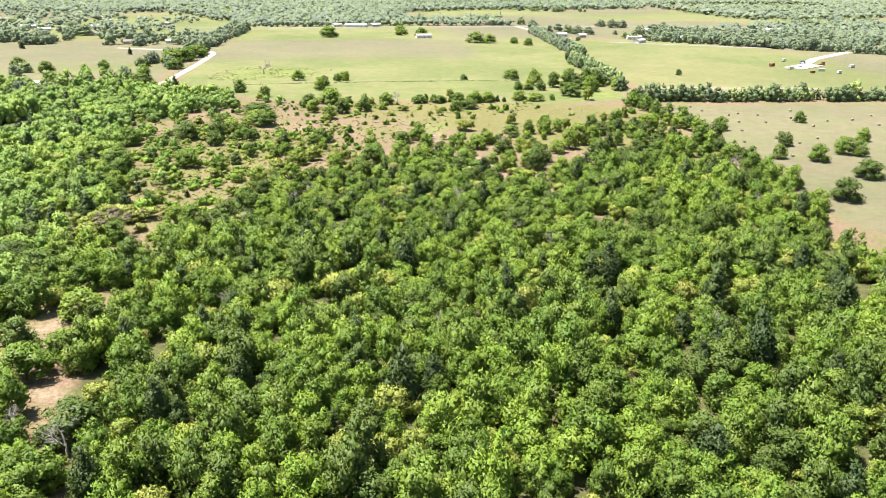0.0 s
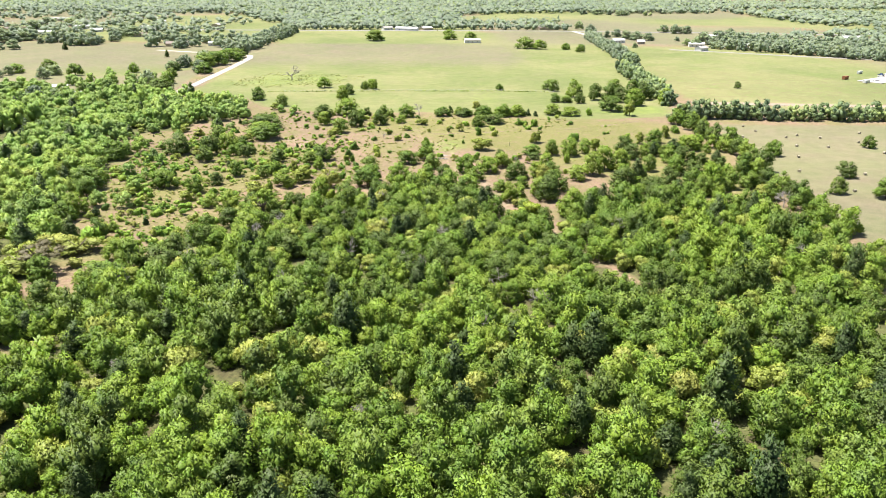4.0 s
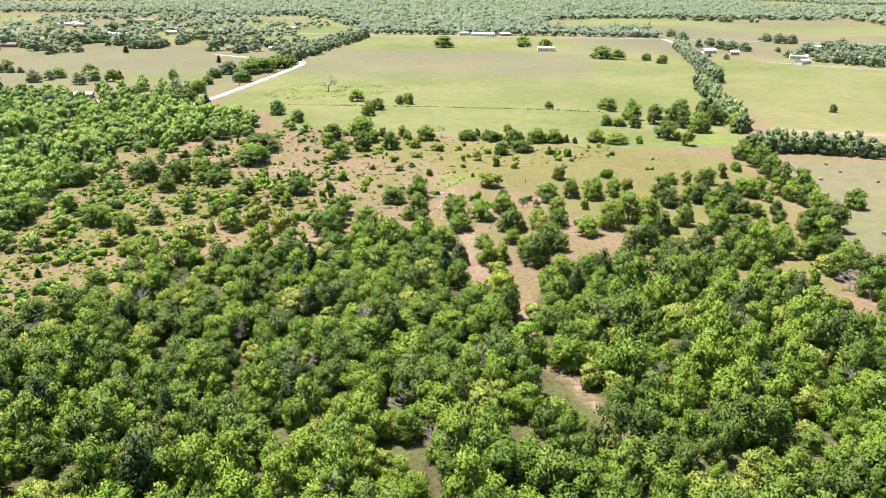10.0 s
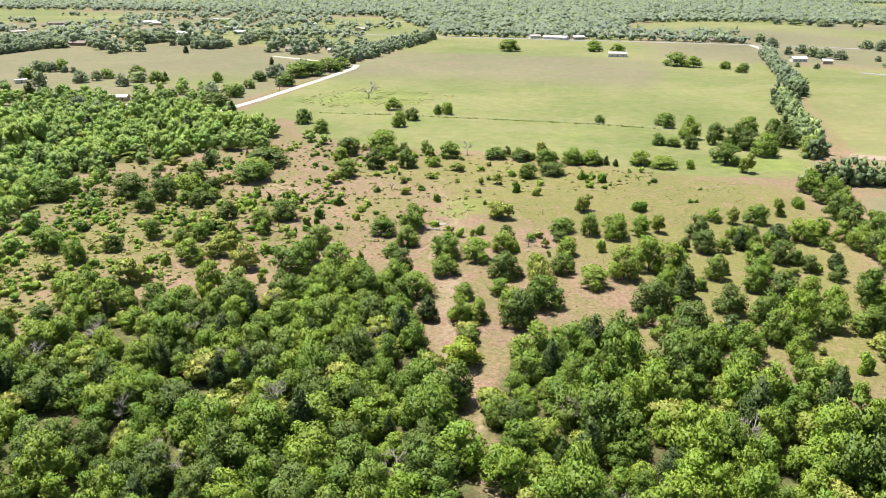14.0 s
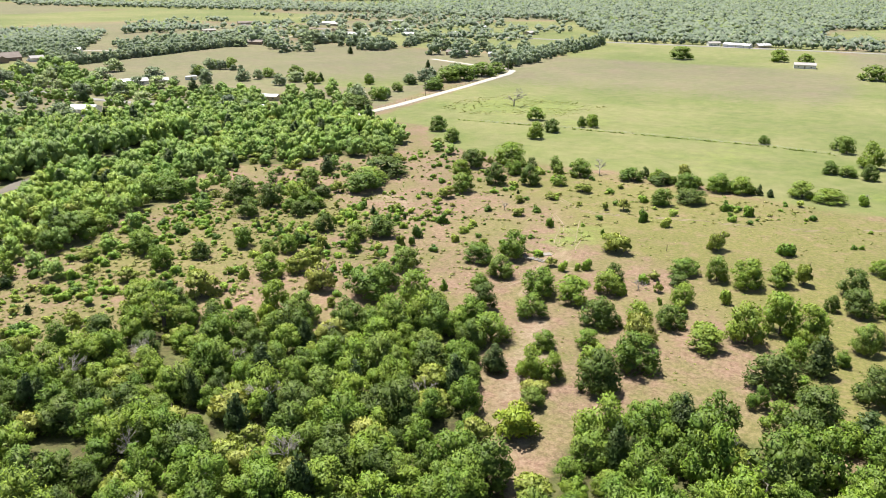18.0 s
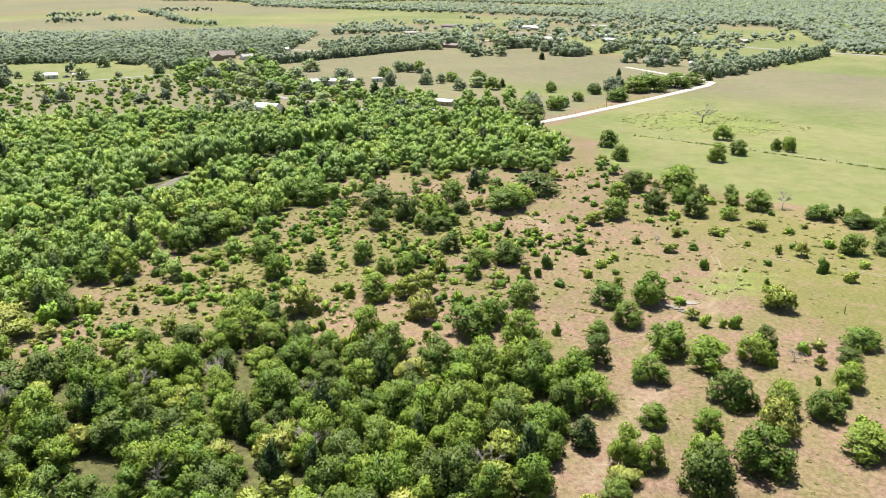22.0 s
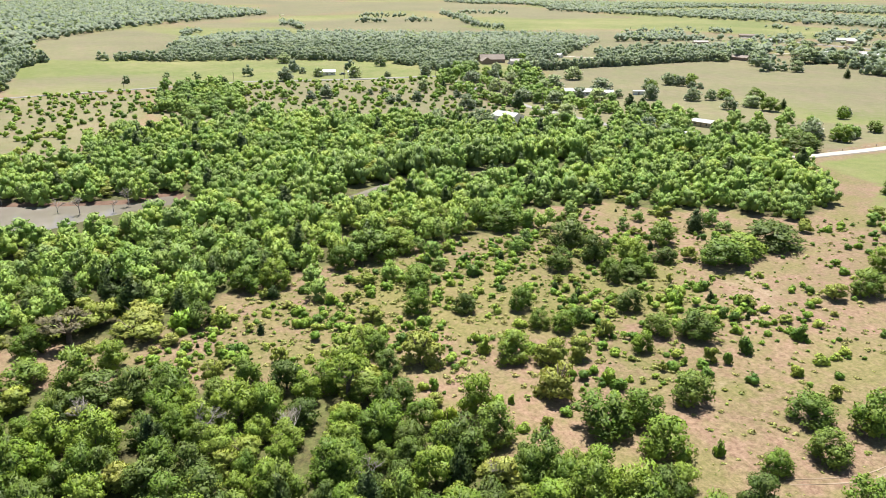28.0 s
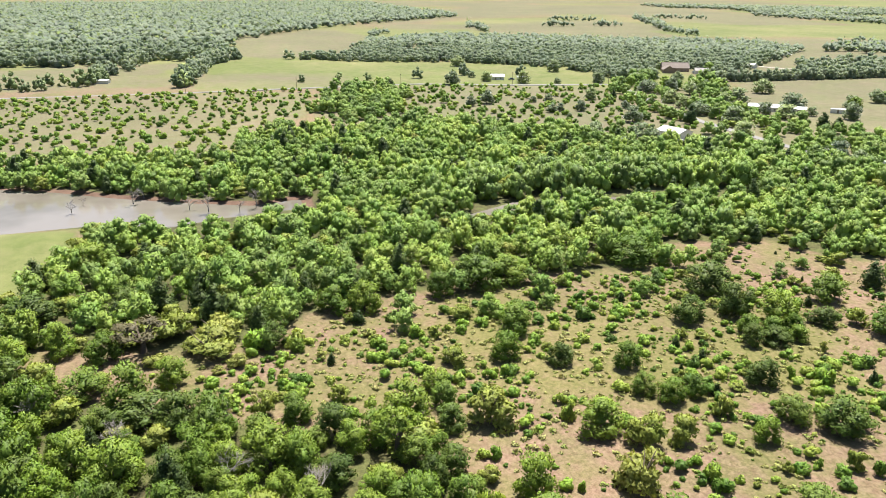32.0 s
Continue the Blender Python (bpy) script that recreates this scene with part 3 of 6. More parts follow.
BROADLEAFS_2 = [(210, 281, 12.0), (-31, 281, 7.1), (-87, 286, 9.0), (-11, 286, 6.6), (-27, 288, 6.9), (-86, 294, 9.0), (-19, 294, 6.7), (-34, 295, 9.5), (-14, 299, 6.2),
                (-28, 302, 6.7), (-36, 303, 5.8), (-43, 303, 6.3), (130, 305, 8.5), (116, 305, 8.5), (206, 310, 8.8), (-91, 315, 7.5), (191, 317, 7.2), (230, 317, 7.6), (225, 321, 9.3),
                (-53, 321, 7.3), (-65, 327, 8.3), (-95, 327, 13.2), (-69, 329, 8.0), (-48, 332, 6.2)]
BROADLEAFS_3 = [(-97, 336, 11.4), (207, 341, 8.3), (-32, 344, 5.4), (-43, 346, 6.5), (251, 346, 7.0), (-28, 348, 6.0), (-29, 354, 4.7), (-30, 370, 7.2), (-104, 377, 14.4),
                (194, 380, 8.2), (-52, 382, 5.9), (-78, 386, 12.8), (-50, 387, 5.6), (-50, 392, 5.7), (248, 396, 6.9), (-43, 417, 15.4), (165, 433, 4.7), (-9, 435, 10.0),
                (-2, 451, 8.8), (-19, 455, 7.8), (174, 456, 11.1), (11, 456, 8.8), (22, 460, 5.9), (-1, 469, 7.9)]
BROADLEAFS_4 = [(-22, 472, 10.5), (25, 478, 9.7), (-10, 486, 14.5), (187, 522, 12.4), (191, 561, 12.1), (-144, 576, 18.1), (89, 583, 5.8), (123, 584, 8.5), (-6, 588, 5.5),
                (-1, 590, 7.0), (261, 591, 5.5), (-150, 612, 11.5), (-158, 651, 8.5), (-339, 652, 10.1), (-234, 657, 12.2), (-138, 668, 14.3), (-284, 669, 12.0), (-261, 673, 13.8),
                (-194, 673, 8.0), (-166, 686, 10.0), (-364, 697, 12.1), (-345, 697, 11.8), (-149, 714, 20.6), (-141, 728, 20.8)]
BROADLEAFS_5 = [(-138, 756, 23.8), (-136, 783, 16.9), (199, 845, 10.5), (188, 868, 9.7), (162, 873, 15.6), (147, 880, 21.8), (-16, 968, 23.3), (94, 970, 16.3), (71, 988, 18.2),
                (11, 329, 10.9, 8.2), (12, 338, 8.0, 7.5), (11, 352, 8.4, 7.6), (23, 334, 9.0, 9.1), (27, 367, 8.8, 6.1), (35, 375, 9.8, 9.1), (37, 359, 7.5, 7.0), (63, 450, 5.3, 5.7),
                (51, 351, 9.3, 8.1), (60, 351, 9.6, 7.1), (35, 348, 5.1, 4.9), (41, 337, 6.6, 7.4), (54, 337, 7.9, 6.4), (70, 339, 8.5, 8.3), (67, 360, 7.7, 6.9)]
BROADLEAFS_6 = [(67, 367, 5.2, 6.6), (83, 375, 6.2, 3.2), (83, 384, 8.2, 5.1), (86, 362, 6.1, 6.0), (87, 354, 3.9, 4.3), (74, 340, 3.9, 3.6), (79, 343, 6.5, 6.7), (86, 346, 6.9, 6.0),
                (95, 338, 9.1, 6.2), (62, 322, 5.4, 4.9), (71, 327, 5.6, 4.8), (64, 308, 6.5, 8.0), (68, 309, 5.5, 6.9), (76, 314, 7.3, 7.7), (83, 321, 9.9, 8.8), (50, 320, 9.0, 7.5),
                (43, 325, 7.8, 8.8), (-5, 311, 7.2, 9.0), (5, 309, 8.5, 8.8), (-11, 358, 5.1, 5.9), (-16, 367, 6.8, 5.9), (-11, 375, 10.0, 7.2), (-47, 379, 5.2, 5.8),
                (-46, 385, 6.9, 4.5)]
BROADLEAFS_7 = [(-46, 391, 4.5, 4.3), (-62, 372, 8.9, 7.2), (-53, 403, 7.1, 5.1), (-56, 392, 10.1, 8.9), (-63, 385, 9.5, 9.1), (-66, 414, 9.2, 8.0), (-48, 428, 15.1, 7.0),
                (-48, 443, 17.8, 8.0), (-21, 329, 9.3, 7.7), (-29, 261, 5.5, 6.8), (-42, 256, 7.8, 6.3), (-43, 246, 10.9, 6.4), (-56, 233, 9.2, 6.4), (-23, 269, 9.2, 9.5),
                (-20, 274, 6.7, 8.3), (-10, 295, 6.1, 7.6), (-20, 298, 4.4, 5.5), (92, 382, 6.2, 7.8), (100, 381, 8.7, 8.7), (108, 386, 7.3, 7.0), (103, 346, 8.6, 10.7),
                (110, 354, 8.8, 11.1), (116, 353, 8.8, 10.1), (110, 325, 10.2, 9.5)]
BROADLEAFS_8 = [(114, 339, 5.3, 6.6), (121, 374, 3.8, 4.8), (127, 375, 8.6, 7.4), (128, 352, 6.3, 7.9), (133, 375, 4.3, 5.1), (133, 406, 5.8, 5.3), (147, 408, 8.6, 7.3),
                (159, 391, 9.8, 7.6), (149, 370, 8.5, 7.1), (138, 346, 7.6, 8.1), (144, 344, 9.7, 7.0), (151, 344, 5.2, 6.5), (129, 329, 8.5, 8.2), (137, 324, 8.2, 8.7),
                (143, 320, 9.3, 11.6), (138, 314, 7.8, 8.6), (119, 317, 9.7, 7.6), (155, 335, 6.4, 7.8), (149, 320, 3.6, 4.5), (165, 343, 9.2, 10.8), (160, 325, 8.1, 7.2),
                (114, 289, 11.1, 11.4), (127, 290, 7.5, 9.4), (68, 297, 5.2, 4.3)]
BROADLEAFS_9 = [(78, 309, 8.8, 9.9), (126, 576, 7.7, 8.6), (135, 551, 11.1, 12.5), (119, 531, 7.6, 6.3), (126, 529, 7.6, 4.8), (134, 526, 6.9, 7.2), (147, 540, 9.5, 11.5),
                (155, 536, 9.5, 12.5), (166, 570, 10, 10), (178, 566, 10, 10.5), (161, 531, 10.5, 11), (167, 518, 12.5, 11), (180, 542, 10.7, 11.5), (147, 497, 13.9, 9.5),
                (110, 485, 9.6, 6.9), (119, 482, 12.2, 5.0), (46, 480, 9.9, 5.8), (58, 480, 9.6, 5.0), (64, 450, 7.6, 6.5), (73, 458, 11.6, 5.8), (69, 475, 9.5, 7.6),
                (80, 479, 9.0, 8.0), (88, 480, 8.5, 7.0), (-71, 538, 10.1, 9.0)]
BROADLEAFS_10 = [(-52, 516, 8.6, 7.9), (-17, 542, 8.2, 9.1), (-15, 562, 8.5, 7.3), (-34, 591, 9.9, 8.0), (-5, 583, 4.0, 6.5), (1, 585, 5.3, 7.4)]
BROADLEAFS = BROADLEAFS_1 + BROADLEAFS_2 + BROADLEAFS_3 + BROADLEAFS_4 + BROADLEAFS_5 + BROADLEAFS_6 + BROADLEAFS_7 + BROADLEAFS_8 + BROADLEAFS_9 + BROADLEAFS_10
SHRUBS_1 = [(-60, 260, 1.5), (-71, 267, 7.7), (-55, 267, 1.8), (-53, 268, 2.0), (-55, 270, 1.7), (-53, 272, 3.2), (-47, 272, 2.8), (-51, 273, 3.8), (-40, 273, 2.6), (-53, 275, 3.9),
            (-70, 276, 6.3), (-52, 277, 2.9), (-62, 281, 3.1), (-69, 282, 1.9), (-51, 282, 2.9), (-37, 285, 3.6), (-69, 287, 2.8), (-40, 289, 3.1), (-42, 293, 2.3), (-71, 293, 3.2),
            (-68, 294, 3.3), (-55, 296, 3.9), (-59, 297, 3.8), (-51, 302, 3.9)]
SHRUBS_2 = [(-69, 304, 4.6), (-18, 306, 2.7), (-67, 308, 4.2), (-40, 312, 2.8), (-80, 314, 4.3), (-68, 315, 3.4), (-72, 316, 3.3), (-46, 319, 3.9), (-71, 321, 4.4), (-62, 332, 3.2),
            (-52, 334, 3.3), (-57, 341, 4.3), (-70, 347, 5.7), (-56, 348, 3.2), (-59, 348, 2.5), (-67, 355, 3.5), (-68, 363, 2.5), (-34, 369, 2.8), (-56, 371, 2.1), (-54, 378, 2.5),
            (-32, 387, 3.7), (-20, 391, 3.2), (-8, 394, 2.8), (-18, 399, 5.3)]
SHRUBS_3 = [(-7, 400, 3.4), (-14, 401, 3.5), (9, 416, 2.6), (127, 428, 2.3), (129, 429, 2.3), (17, 435, 2.7), (37, 436, 2.8), (25, 440, 4.7), (132, 447, 1.9), (6, 450, 4.6),
            (8, 474, 6.4), (27, 343, 2.6, 3.2), (13, 380, 2.8, 2.7), (23, 379, 3.6, 3.3), (47, 373, 3.4, 3.1), (51, 371, 3.3, 3.6), (55, 373, 2.0, 2.5), (57, 375, 3.4, 3.9),
            (53, 408, 1.8, 2.2), (35, 408, 3.2, 3.6), (47, 435, 2.8, 3.3), (53, 437, 4.4, 4.8), (62, 427, 4.3, 4.9), (57, 451, 4.2, 2.8)]
SHRUBS_4 = [(70, 425, 4.2, 3.8), (71, 361, 2.9, 3.7), (74, 372, 3.6, 2.9), (76, 376, 3.4, 2.7), (79, 367, 2.6, 3.2), (81, 359, 1.8, 2.2), (92, 348, 2.5, 2.5), (-17, 308, 2.4, 3.0),
            (-5, 319, 1.8, 2.2), (-3, 342, 3.6, 3.5), (6, 320, 3.0, 2.9), (-2, 356, 2.0, 2.5), (-2, 362, 1.7, 2.2), (2, 371, 2.5, 3.1), (0, 379, 4.1, 4.7), (1, 395, 4.8, 4.3),
            (-27, 383, 4.6, 4.2), (-40, 393, 2.2, 2.8), (-51, 411, 4.8, 4.6), (-31, 378, 2.5, 3.1), (-32, 398, 4.0, 2.6), (-17, 389, 3.7, 2.9), (-26, 325, 3.6, 4.5),
            (-22, 356, 2.5, 3.1)]
SHRUBS_5 = [(-21, 355, 4.4, 4.9), (-43, 283, 4.2, 4.0), (-47, 275, 3.6, 2.1), (96, 367, 3.4, 4.3), (165, 430, 3.5, 3.8), (153, 370, 4.2, 4.9), (158, 365, 2.4, 2.0),
            (147, 310, 2.3, 1.8), (148, 298, 3.2, 4.0), (154, 303, 4.2, 5.3), (108, 413, 6.5, 4.1), (131, 483, 4.6, 4.7), (86, 453, 3.8, 4.1), (94, 450, 3.8, 4.4)]
SHRUBS = SHRUBS_1 + SHRUBS_2 + SHRUBS_3 + SHRUBS_4 + SHRUBS_5
YELLOWS_1 = [(0, 302, 5.3, 6.7), (69, 286, 9.7, 6.2)]
YELLOWS = YELLOWS_1
FARMS_1 = [(-405, 409, 7.6), (-511, 422, 13.7), (-412, 422, 10.4), (-278, 442, 9.1), (-247, 443, 9.6), (-283, 444, 10.4), (-553, 450, 6.6), (-574, 451, 6.8), (-366, 451, 7.3),
           (-346, 455, 3.5), (-412, 455, 5.3), (-527, 456, 9.5), (-371, 459, 6.2), (-644, 460, 14.9), (-264, 462, 18.9), (-410, 466, 6.6), (-369, 472, 7.4), (-510, 482, 11.0),
           (-326, 487, 11.8), (-413, 498, 9.5), (-374, 506, 6.6), (-504, 509, 6.3), (-372, 515, 3.3), (-267, 522, 12.4), (-208, 533, 12.5), (-581, 535, 12.4), (-197, 536, 9.9),
           (-341, 540, 14.3)]
FARMS_2 = [(-307, 542, 13.6), (-498, 542, 9.6), (-368, 544, 10.0), (-506, 545, 10.2), (-389, 547, 12.1), (-441, 557, 16.9), (-363, 571, 11.9), (-493, 572, 12.3), (-516, 576, 9.7),
           (-442, 576, 11.5), (-422, 580, 11.2), (-332, 580, 9.8), (-315, 583, 14.4), (-579, 584, 16.1), (-381, 592, 17.8), (-449, 601, 7.1), (-162, 604, 13.6), (-422, 606, 6.9),
           (-321, 606, 6.7), (-493, 608, 8.4), (-346, 610, 17.2), (-460, 617, 7.3), (-507, 619, 8.6), (-151, 621, 5.7), (-306, 622, 11.6), (-453, 626, 12.2), (-250, 638, 10.9),
           (-418, 638, 15.6)]
FARMS_3 = [(-289, 645, 12.3), (-345, 654, 10.9), (-285, 657, 8.6), (-251, 659, 12.1), (-143, 675, 11.5), (-201, 686, 6.6), (-360, 687, 11.5), (-351, 691, 9.5), (-339, 692, 6.3),
           (-332, 694, 6.3), (-171, 694, 10.2), (-166, 709, 12.2), (-165, 719, 9.6), (-157, 748, 14.8), (-375, 854, 14.0), (-473, 862, 17.7), (204, 864, 7.8), (190, 874, 7.3),
           (-440, 882, 18.9), (-455, 890, 15.1), (268, 891, 7.0), (254, 902, 5.9), (383, 903, 12.3), (374, 907, 14.7), (339, 908, 14.6), (-378, 919, 8.1), (334, 920, 9.8),
           (365, 927, 11.3)]
FARMS_4 = [(-317, 928, 11.9), (-426, 928, 30.6), (-335, 933, 18.7), (-202, 934, 10.1), (-501, 934, 16.1), (-259, 935, 11.7), (-374, 936, 17.8), (359, 938, 18.9), (-416, 939, 14.1),
           (-310, 950, 12.1), (-361, 953, 15.2), (-412, 956, 19.9), (-223, 959, 19.6), (-249, 967, 21.3), (-457, 967, 17.6), (-551, 969, 23.2), (340, 972, 6.5), (390, 976, 19.9),
           (308, 979, 14.3), (-548, 985, 20.4), (296, 988, 17.0), (288, 1003, 13.3), (-308, 1011, 19.9), (267, 1016, 9.4), (283, 1033, 13.7), (427, 1034, 14.3), (-532, 1039, 17.8),
           (-529, 1058, 18.0)]
FARMS_5 = [(-355, 1062, 9.2), (388, 1085, 16.3), (-485, 1088, 16.4), (376, 1089, 17.8), (265, 1099, 16.0), (-351, 1102, 15.7), (365, 1108, 16.5), (-472, 1112, 21.6),
           (-442, 1127, 13.3), (261, 1161, 13.9), (210, 1167, 18.5), (223, 1188, 18.9), (-462, 1200, 17.7), (-500, 1214, 16.3), (-468, 1249, 22.0), (448, 1488, 9.3),
           (458, 1490, 7.3), (409, 1497, 28.9), (367, 1513, 24.9), (388, 1515, 10.5), (341, 1518, 14.6)]
FARMS = FARMS_1 + FARMS_2 + FARMS_3 + FARMS_4 + FARMS_5


# ---- crowns ----
bm = bmesh.new()
bmesh.ops.create_icosphere(bm, subdivisions=1, radius=1.0)
ICO_V = np.array([v.co[:] for v in bm.verts])
ICO_F = np.array([[v.index for v in f.verts] for f in bm.faces])
bm.free()
OCT_V = np.array([(1, 0, 0), (0, 1, 0), (-1, 0, 0), (0, -1, 0), (0, 0, 1), (0, 0, -1)], float)
OCT_F = np.array([(0, 1, 4), (1, 2, 4), (2, 3, 4), (3, 0, 4), (1, 0, 5), (2, 1, 5), (3, 2, 5), (0, 3, 5)])


def lumps_of(kind, rng):
    """Centres and radii of the leaf masses of a crown one wide, standing on z = 0."""
    out = []
    if kind == "dark":
        for z in np.linspace(0.12, 1.05, 9):
            wide = 0.36 * (1.15 - z) ** 0.75
            for k in range(3 if z < 0.8 else 1):
                t = rng.uniform(0, 6.283)
                out.append((math.cos(t) * wide * 0.55, math.sin(t) * wide * 0.55, z, 0.10 + wide * 0.42, 1.0))
    elif kind == "pale":
        for k in range(13):
            t, q = rng.uniform(0, 6.283), math.sqrt(rng.random())
            rr = rng.uniform(0.13, 0.20)
            out.append((math.cos(t) * q * (0.5 - rr), math.sin(t) * q * (0.5 - rr), rng.uniform(0.22, 0.62) - 0.22 * q, rr, 0.55))
    elif kind == "oak":
        for k in range(22):
            t, q = rng.uniform(0, 6.283), math.sqrt(rng.random())
            rr = rng.uniform(0.08, 0.13)
            out.append((math.cos(t) * q * (0.52 - rr), math.sin(t) * q * (0.52 - rr), 0.92 - 0.34 * q * q + rng.uniform(-0.05, 0.05), rr, 0.75))
    elif kind == "scrub":
        for k in range(7):
            t, q = rng.uniform(0, 6.283), math.sqrt(rng.random())
            rr = rng.uniform(0.17, 0.26)
            out.append((math.cos(t) * q * (0.5 - rr), math.sin(t) * q * (0.5 - rr), rng.uniform(0.12, 0.5) - 0.18 * q, rr, 1.0))
    else:
        out.append((0, 0, 0.38, 0.25, 1.2))
        for k in range(22):
            t, up = rng.uniform(0, 6.283), rng.random() ** 0.8
            rr = rng.uniform(0.10, 0.19)
            if k >= 13:
                up, rr = rng.uniform(-0.30, 0.0), rng.uniform(0.13, 0.20)
            reach = math.sqrt(max(0.0, 1 - up * up)) * (0.5 - rr) * rng.uniform(0.85, 1.16)
            out.append((math.cos(t) * reach, math.sin(t) * reach, 0.26 + 0.58 * up + rng.uniform(-0.03, 0.08), rr, rng.uniform(0.9, 1.3)))
    return np.array(out)


def unit(v):
    return v / (np.linalg.norm(v, axis=1)[:, None] + 1e-9)


def crown_arrays(kind, seed, n_leaf, leaf, core=True, sprigs=0.3, shag=1.28, ruffle=0.6, heart=(0.62, 0.86), lumps=0):
    """Leaf sprays on the outside of the leaf masses, with a leafy heart in each: points, triangles and rounded normals."""
    rng = np.random.default_rng(seed)
    L = lumps_of(kind, rng)
    HV, HF = (OCT_V, OCT_F) if heart[0] < 0.7 else (ICO_V, ICO_F)
    if lumps and kind == "broad":
        L = L[[*range(lumps - 5), *range(13, 18)]]
    verts, faces, norms, total = [], [], [], 0
    middle = np.array((0.0, 0.0, 0.25))
    if core:
        for x, y, z, rr, sq in L:
            v = HV * rng.uniform(*heart, (len(HV), 1)) * (rr, rr, rr * sq) + (x, y, max(z, rr * sq * 0.8))
            verts.append(v), faces.append(HF + total), norms.append(unit(HV * 0.8 + unit(v - middle) * 0.5))
            total += len(v)
    w = L[:, 3] ** 2
    pick = rng.choice(len(L), n_leaf * 3, p=w / w.sum())
    u = rng.normal(size=(n_leaf * 3, 3))
    u /= np.linalg.norm(u, axis=1)[:, None]
    u[:, 2] = np.where(u[:, 2] < -0.35, -u[:, 2], u[:, 2])
    c, rr, sq = L[pick, :3], L[pick, 3], L[pick, 4]
    p = c + u * np.stack([rr, rr, rr * sq], 1) * rng.uniform(0.80, shag, (len(pick), 1))
    hidden = np.zeros(len(p), bool)
    for i, (x, y, z, r2, s2) in enumerate(L):
        d = np.sqrt((p[:, 0] - x) ** 2 + (p[:, 1] - y) ** 2 + ((p[:, 2] - z) / s2) ** 2)
        hidden |= (d < r2 * 0.75) & (pick != i)
    good = np.flatnonzero(~hidden & (p[:, 2] > 0.01))[:n_leaf]
    p, u = p[good], u[good]
    nrm = unit(u * (1.5 - ruffle) + rng.normal(0, ruffle, p.shape) + (0, 0, 0.5))
    t1 = unit(np.cross(nrm, rng.normal(size=nrm.shape)))
    sprig = rng.random(len(p)) < sprigs
    t1[sprig] = unit(u + (0, 0, 0.45) + rng.normal(0, 0.4, nrm.shape))[sprig]
    t2 = unit(np.cross(nrm, t1))
    s = leaf * rng.uniform(0.6, 1.35, (len(p), 1))
    tri = np.stack([p + t1 * s * 0.78, p - t1 * s * 0.45 + t2 * s * 0.48, p - t1 * s * 0.50 - t2 * s * 0.45], 1).reshape(-1, 3)
    soft = unit(u * 0.75 + unit(p - middle) * 0.4 + nrm * 0.6)
    verts.append(tri), faces.append(np.arange(len(tri)).reshape(-1, 3) + total), norms.append(np.repeat(soft, 3, 0))
    return np.concatenate(verts), np.concatenate(faces), np.concatenate(norms)


def limb_arrays(segments, sides=5):
    """Tapered limbs: (start, end, radius at start, radius at end)."""
    verts, faces, total = [], [], 0
    for p, q, r1, r2 in segments:
        p, q = np.array(p, float), np.array(q, float)
        d = (q - p) / (np.linalg.norm(q - p) + 1e-9)
        s = np.cross(d, (0.31, 0.87, 0.12))
        s /= np.linalg.norm(s)
        t = np.cross(d, s)
        ang = np.arange(sides) * 2 * math.pi / sides
        ring = np.cos(ang)[:, None] * s + np.sin(ang)[:, None] * t
        verts.append(np.concatenate([p + ring * r1, q + ring * r2, q[None]]))
        for k in range(sides):
            a0, a1, b0, b1 = total + k, total + (k + 1) % sides, total + sides + k, total + sides + (k + 1) % sides
            faces += [(a0, a1, b1), (a0, b1, b0), (b0, b1, total + 2 * sides)]
        total += 2 * sides + 1
    return np.concatenate(verts), np.array(faces)


def trunk_mesh(seed, kind):
    rng = np.random.default_rng(seed)
    seg = [((0, 0, -0.06), (0.01, 0.0, 0.25), 0.035, 0.025)]
    if kind == "dark":
        seg.append(((0.01, 0, 0.25), (0, 0, 0.95), 0.025, 0.006))
    elif kind == "oak":
        seg = [((0, 0, -0.06), (0.02, 0.0, 0.34), 0.060, 0.046)]
        for k in range(8):
            t, q = k * 0.785 + rng.uniform(-0.3, 0.3), rng.uniform(0.14, 0.36)
            bend = (math.cos(t) * q * 0.55, math.sin(t) * q * 0.55, rng.uniform(0.46, 0.56))
            seg += [((0.02, 0, 0.30), bend, 0.032, 0.020), (bend, (math.cos(t) * q * 1.1, math.sin(t) * q * 1.1, rng.uniform(0.68, 0.84)), 0.020, 0.007)]
    else:
        for k in range(5):
            t = k * 1.257 + rng.uniform(-0.4, 0.4)
            q = rng.uniform(0.16, 0.30)
            seg.append(((0.01, 0, 0.22), (math.cos(t) * q, math.sin(t) * q, rng.uniform(0.42, 0.62)), 0.018, 0.005))
    v, f = limb_arrays(seg)
    f = np.concatenate([f, [(5, 11 * k, 11 * k + 1) for k in range(1, len(seg))]])
    return raw_mesh("trunk", v, f, [bark])


def ground_z(x, y):
    return float(0.5 * (wave(x, y, 45, 3) - 0.5) + 0.16 * (wave(x, y, 11, 4) - 0.5))


def crown_mesh(kind, seed, n_leaf, leaf, material):
    v, f, nr = crown_arrays(kind, seed, n_leaf, leaf)
    return raw_mesh("crown", v, f, [material], normals=nr)


CROWN_TOP = {}


def tree_prototype(name, kind, seed, n_leaf, leaf, label, category, group="", material=None):
    root = tagged(new(name), label, category, group)
    root.empty_display_size = 0.5
    crown = crown_mesh(kind, seed, n_leaf, leaf, material)
    CROWN_TOP[root] = max(v.co.z for v in crown.vertices)
    for part_name, me in (("trunk", trunk_mesh(seed, kind)), ("crown", crown)):
        new(part_name, me).parent = root
    return root


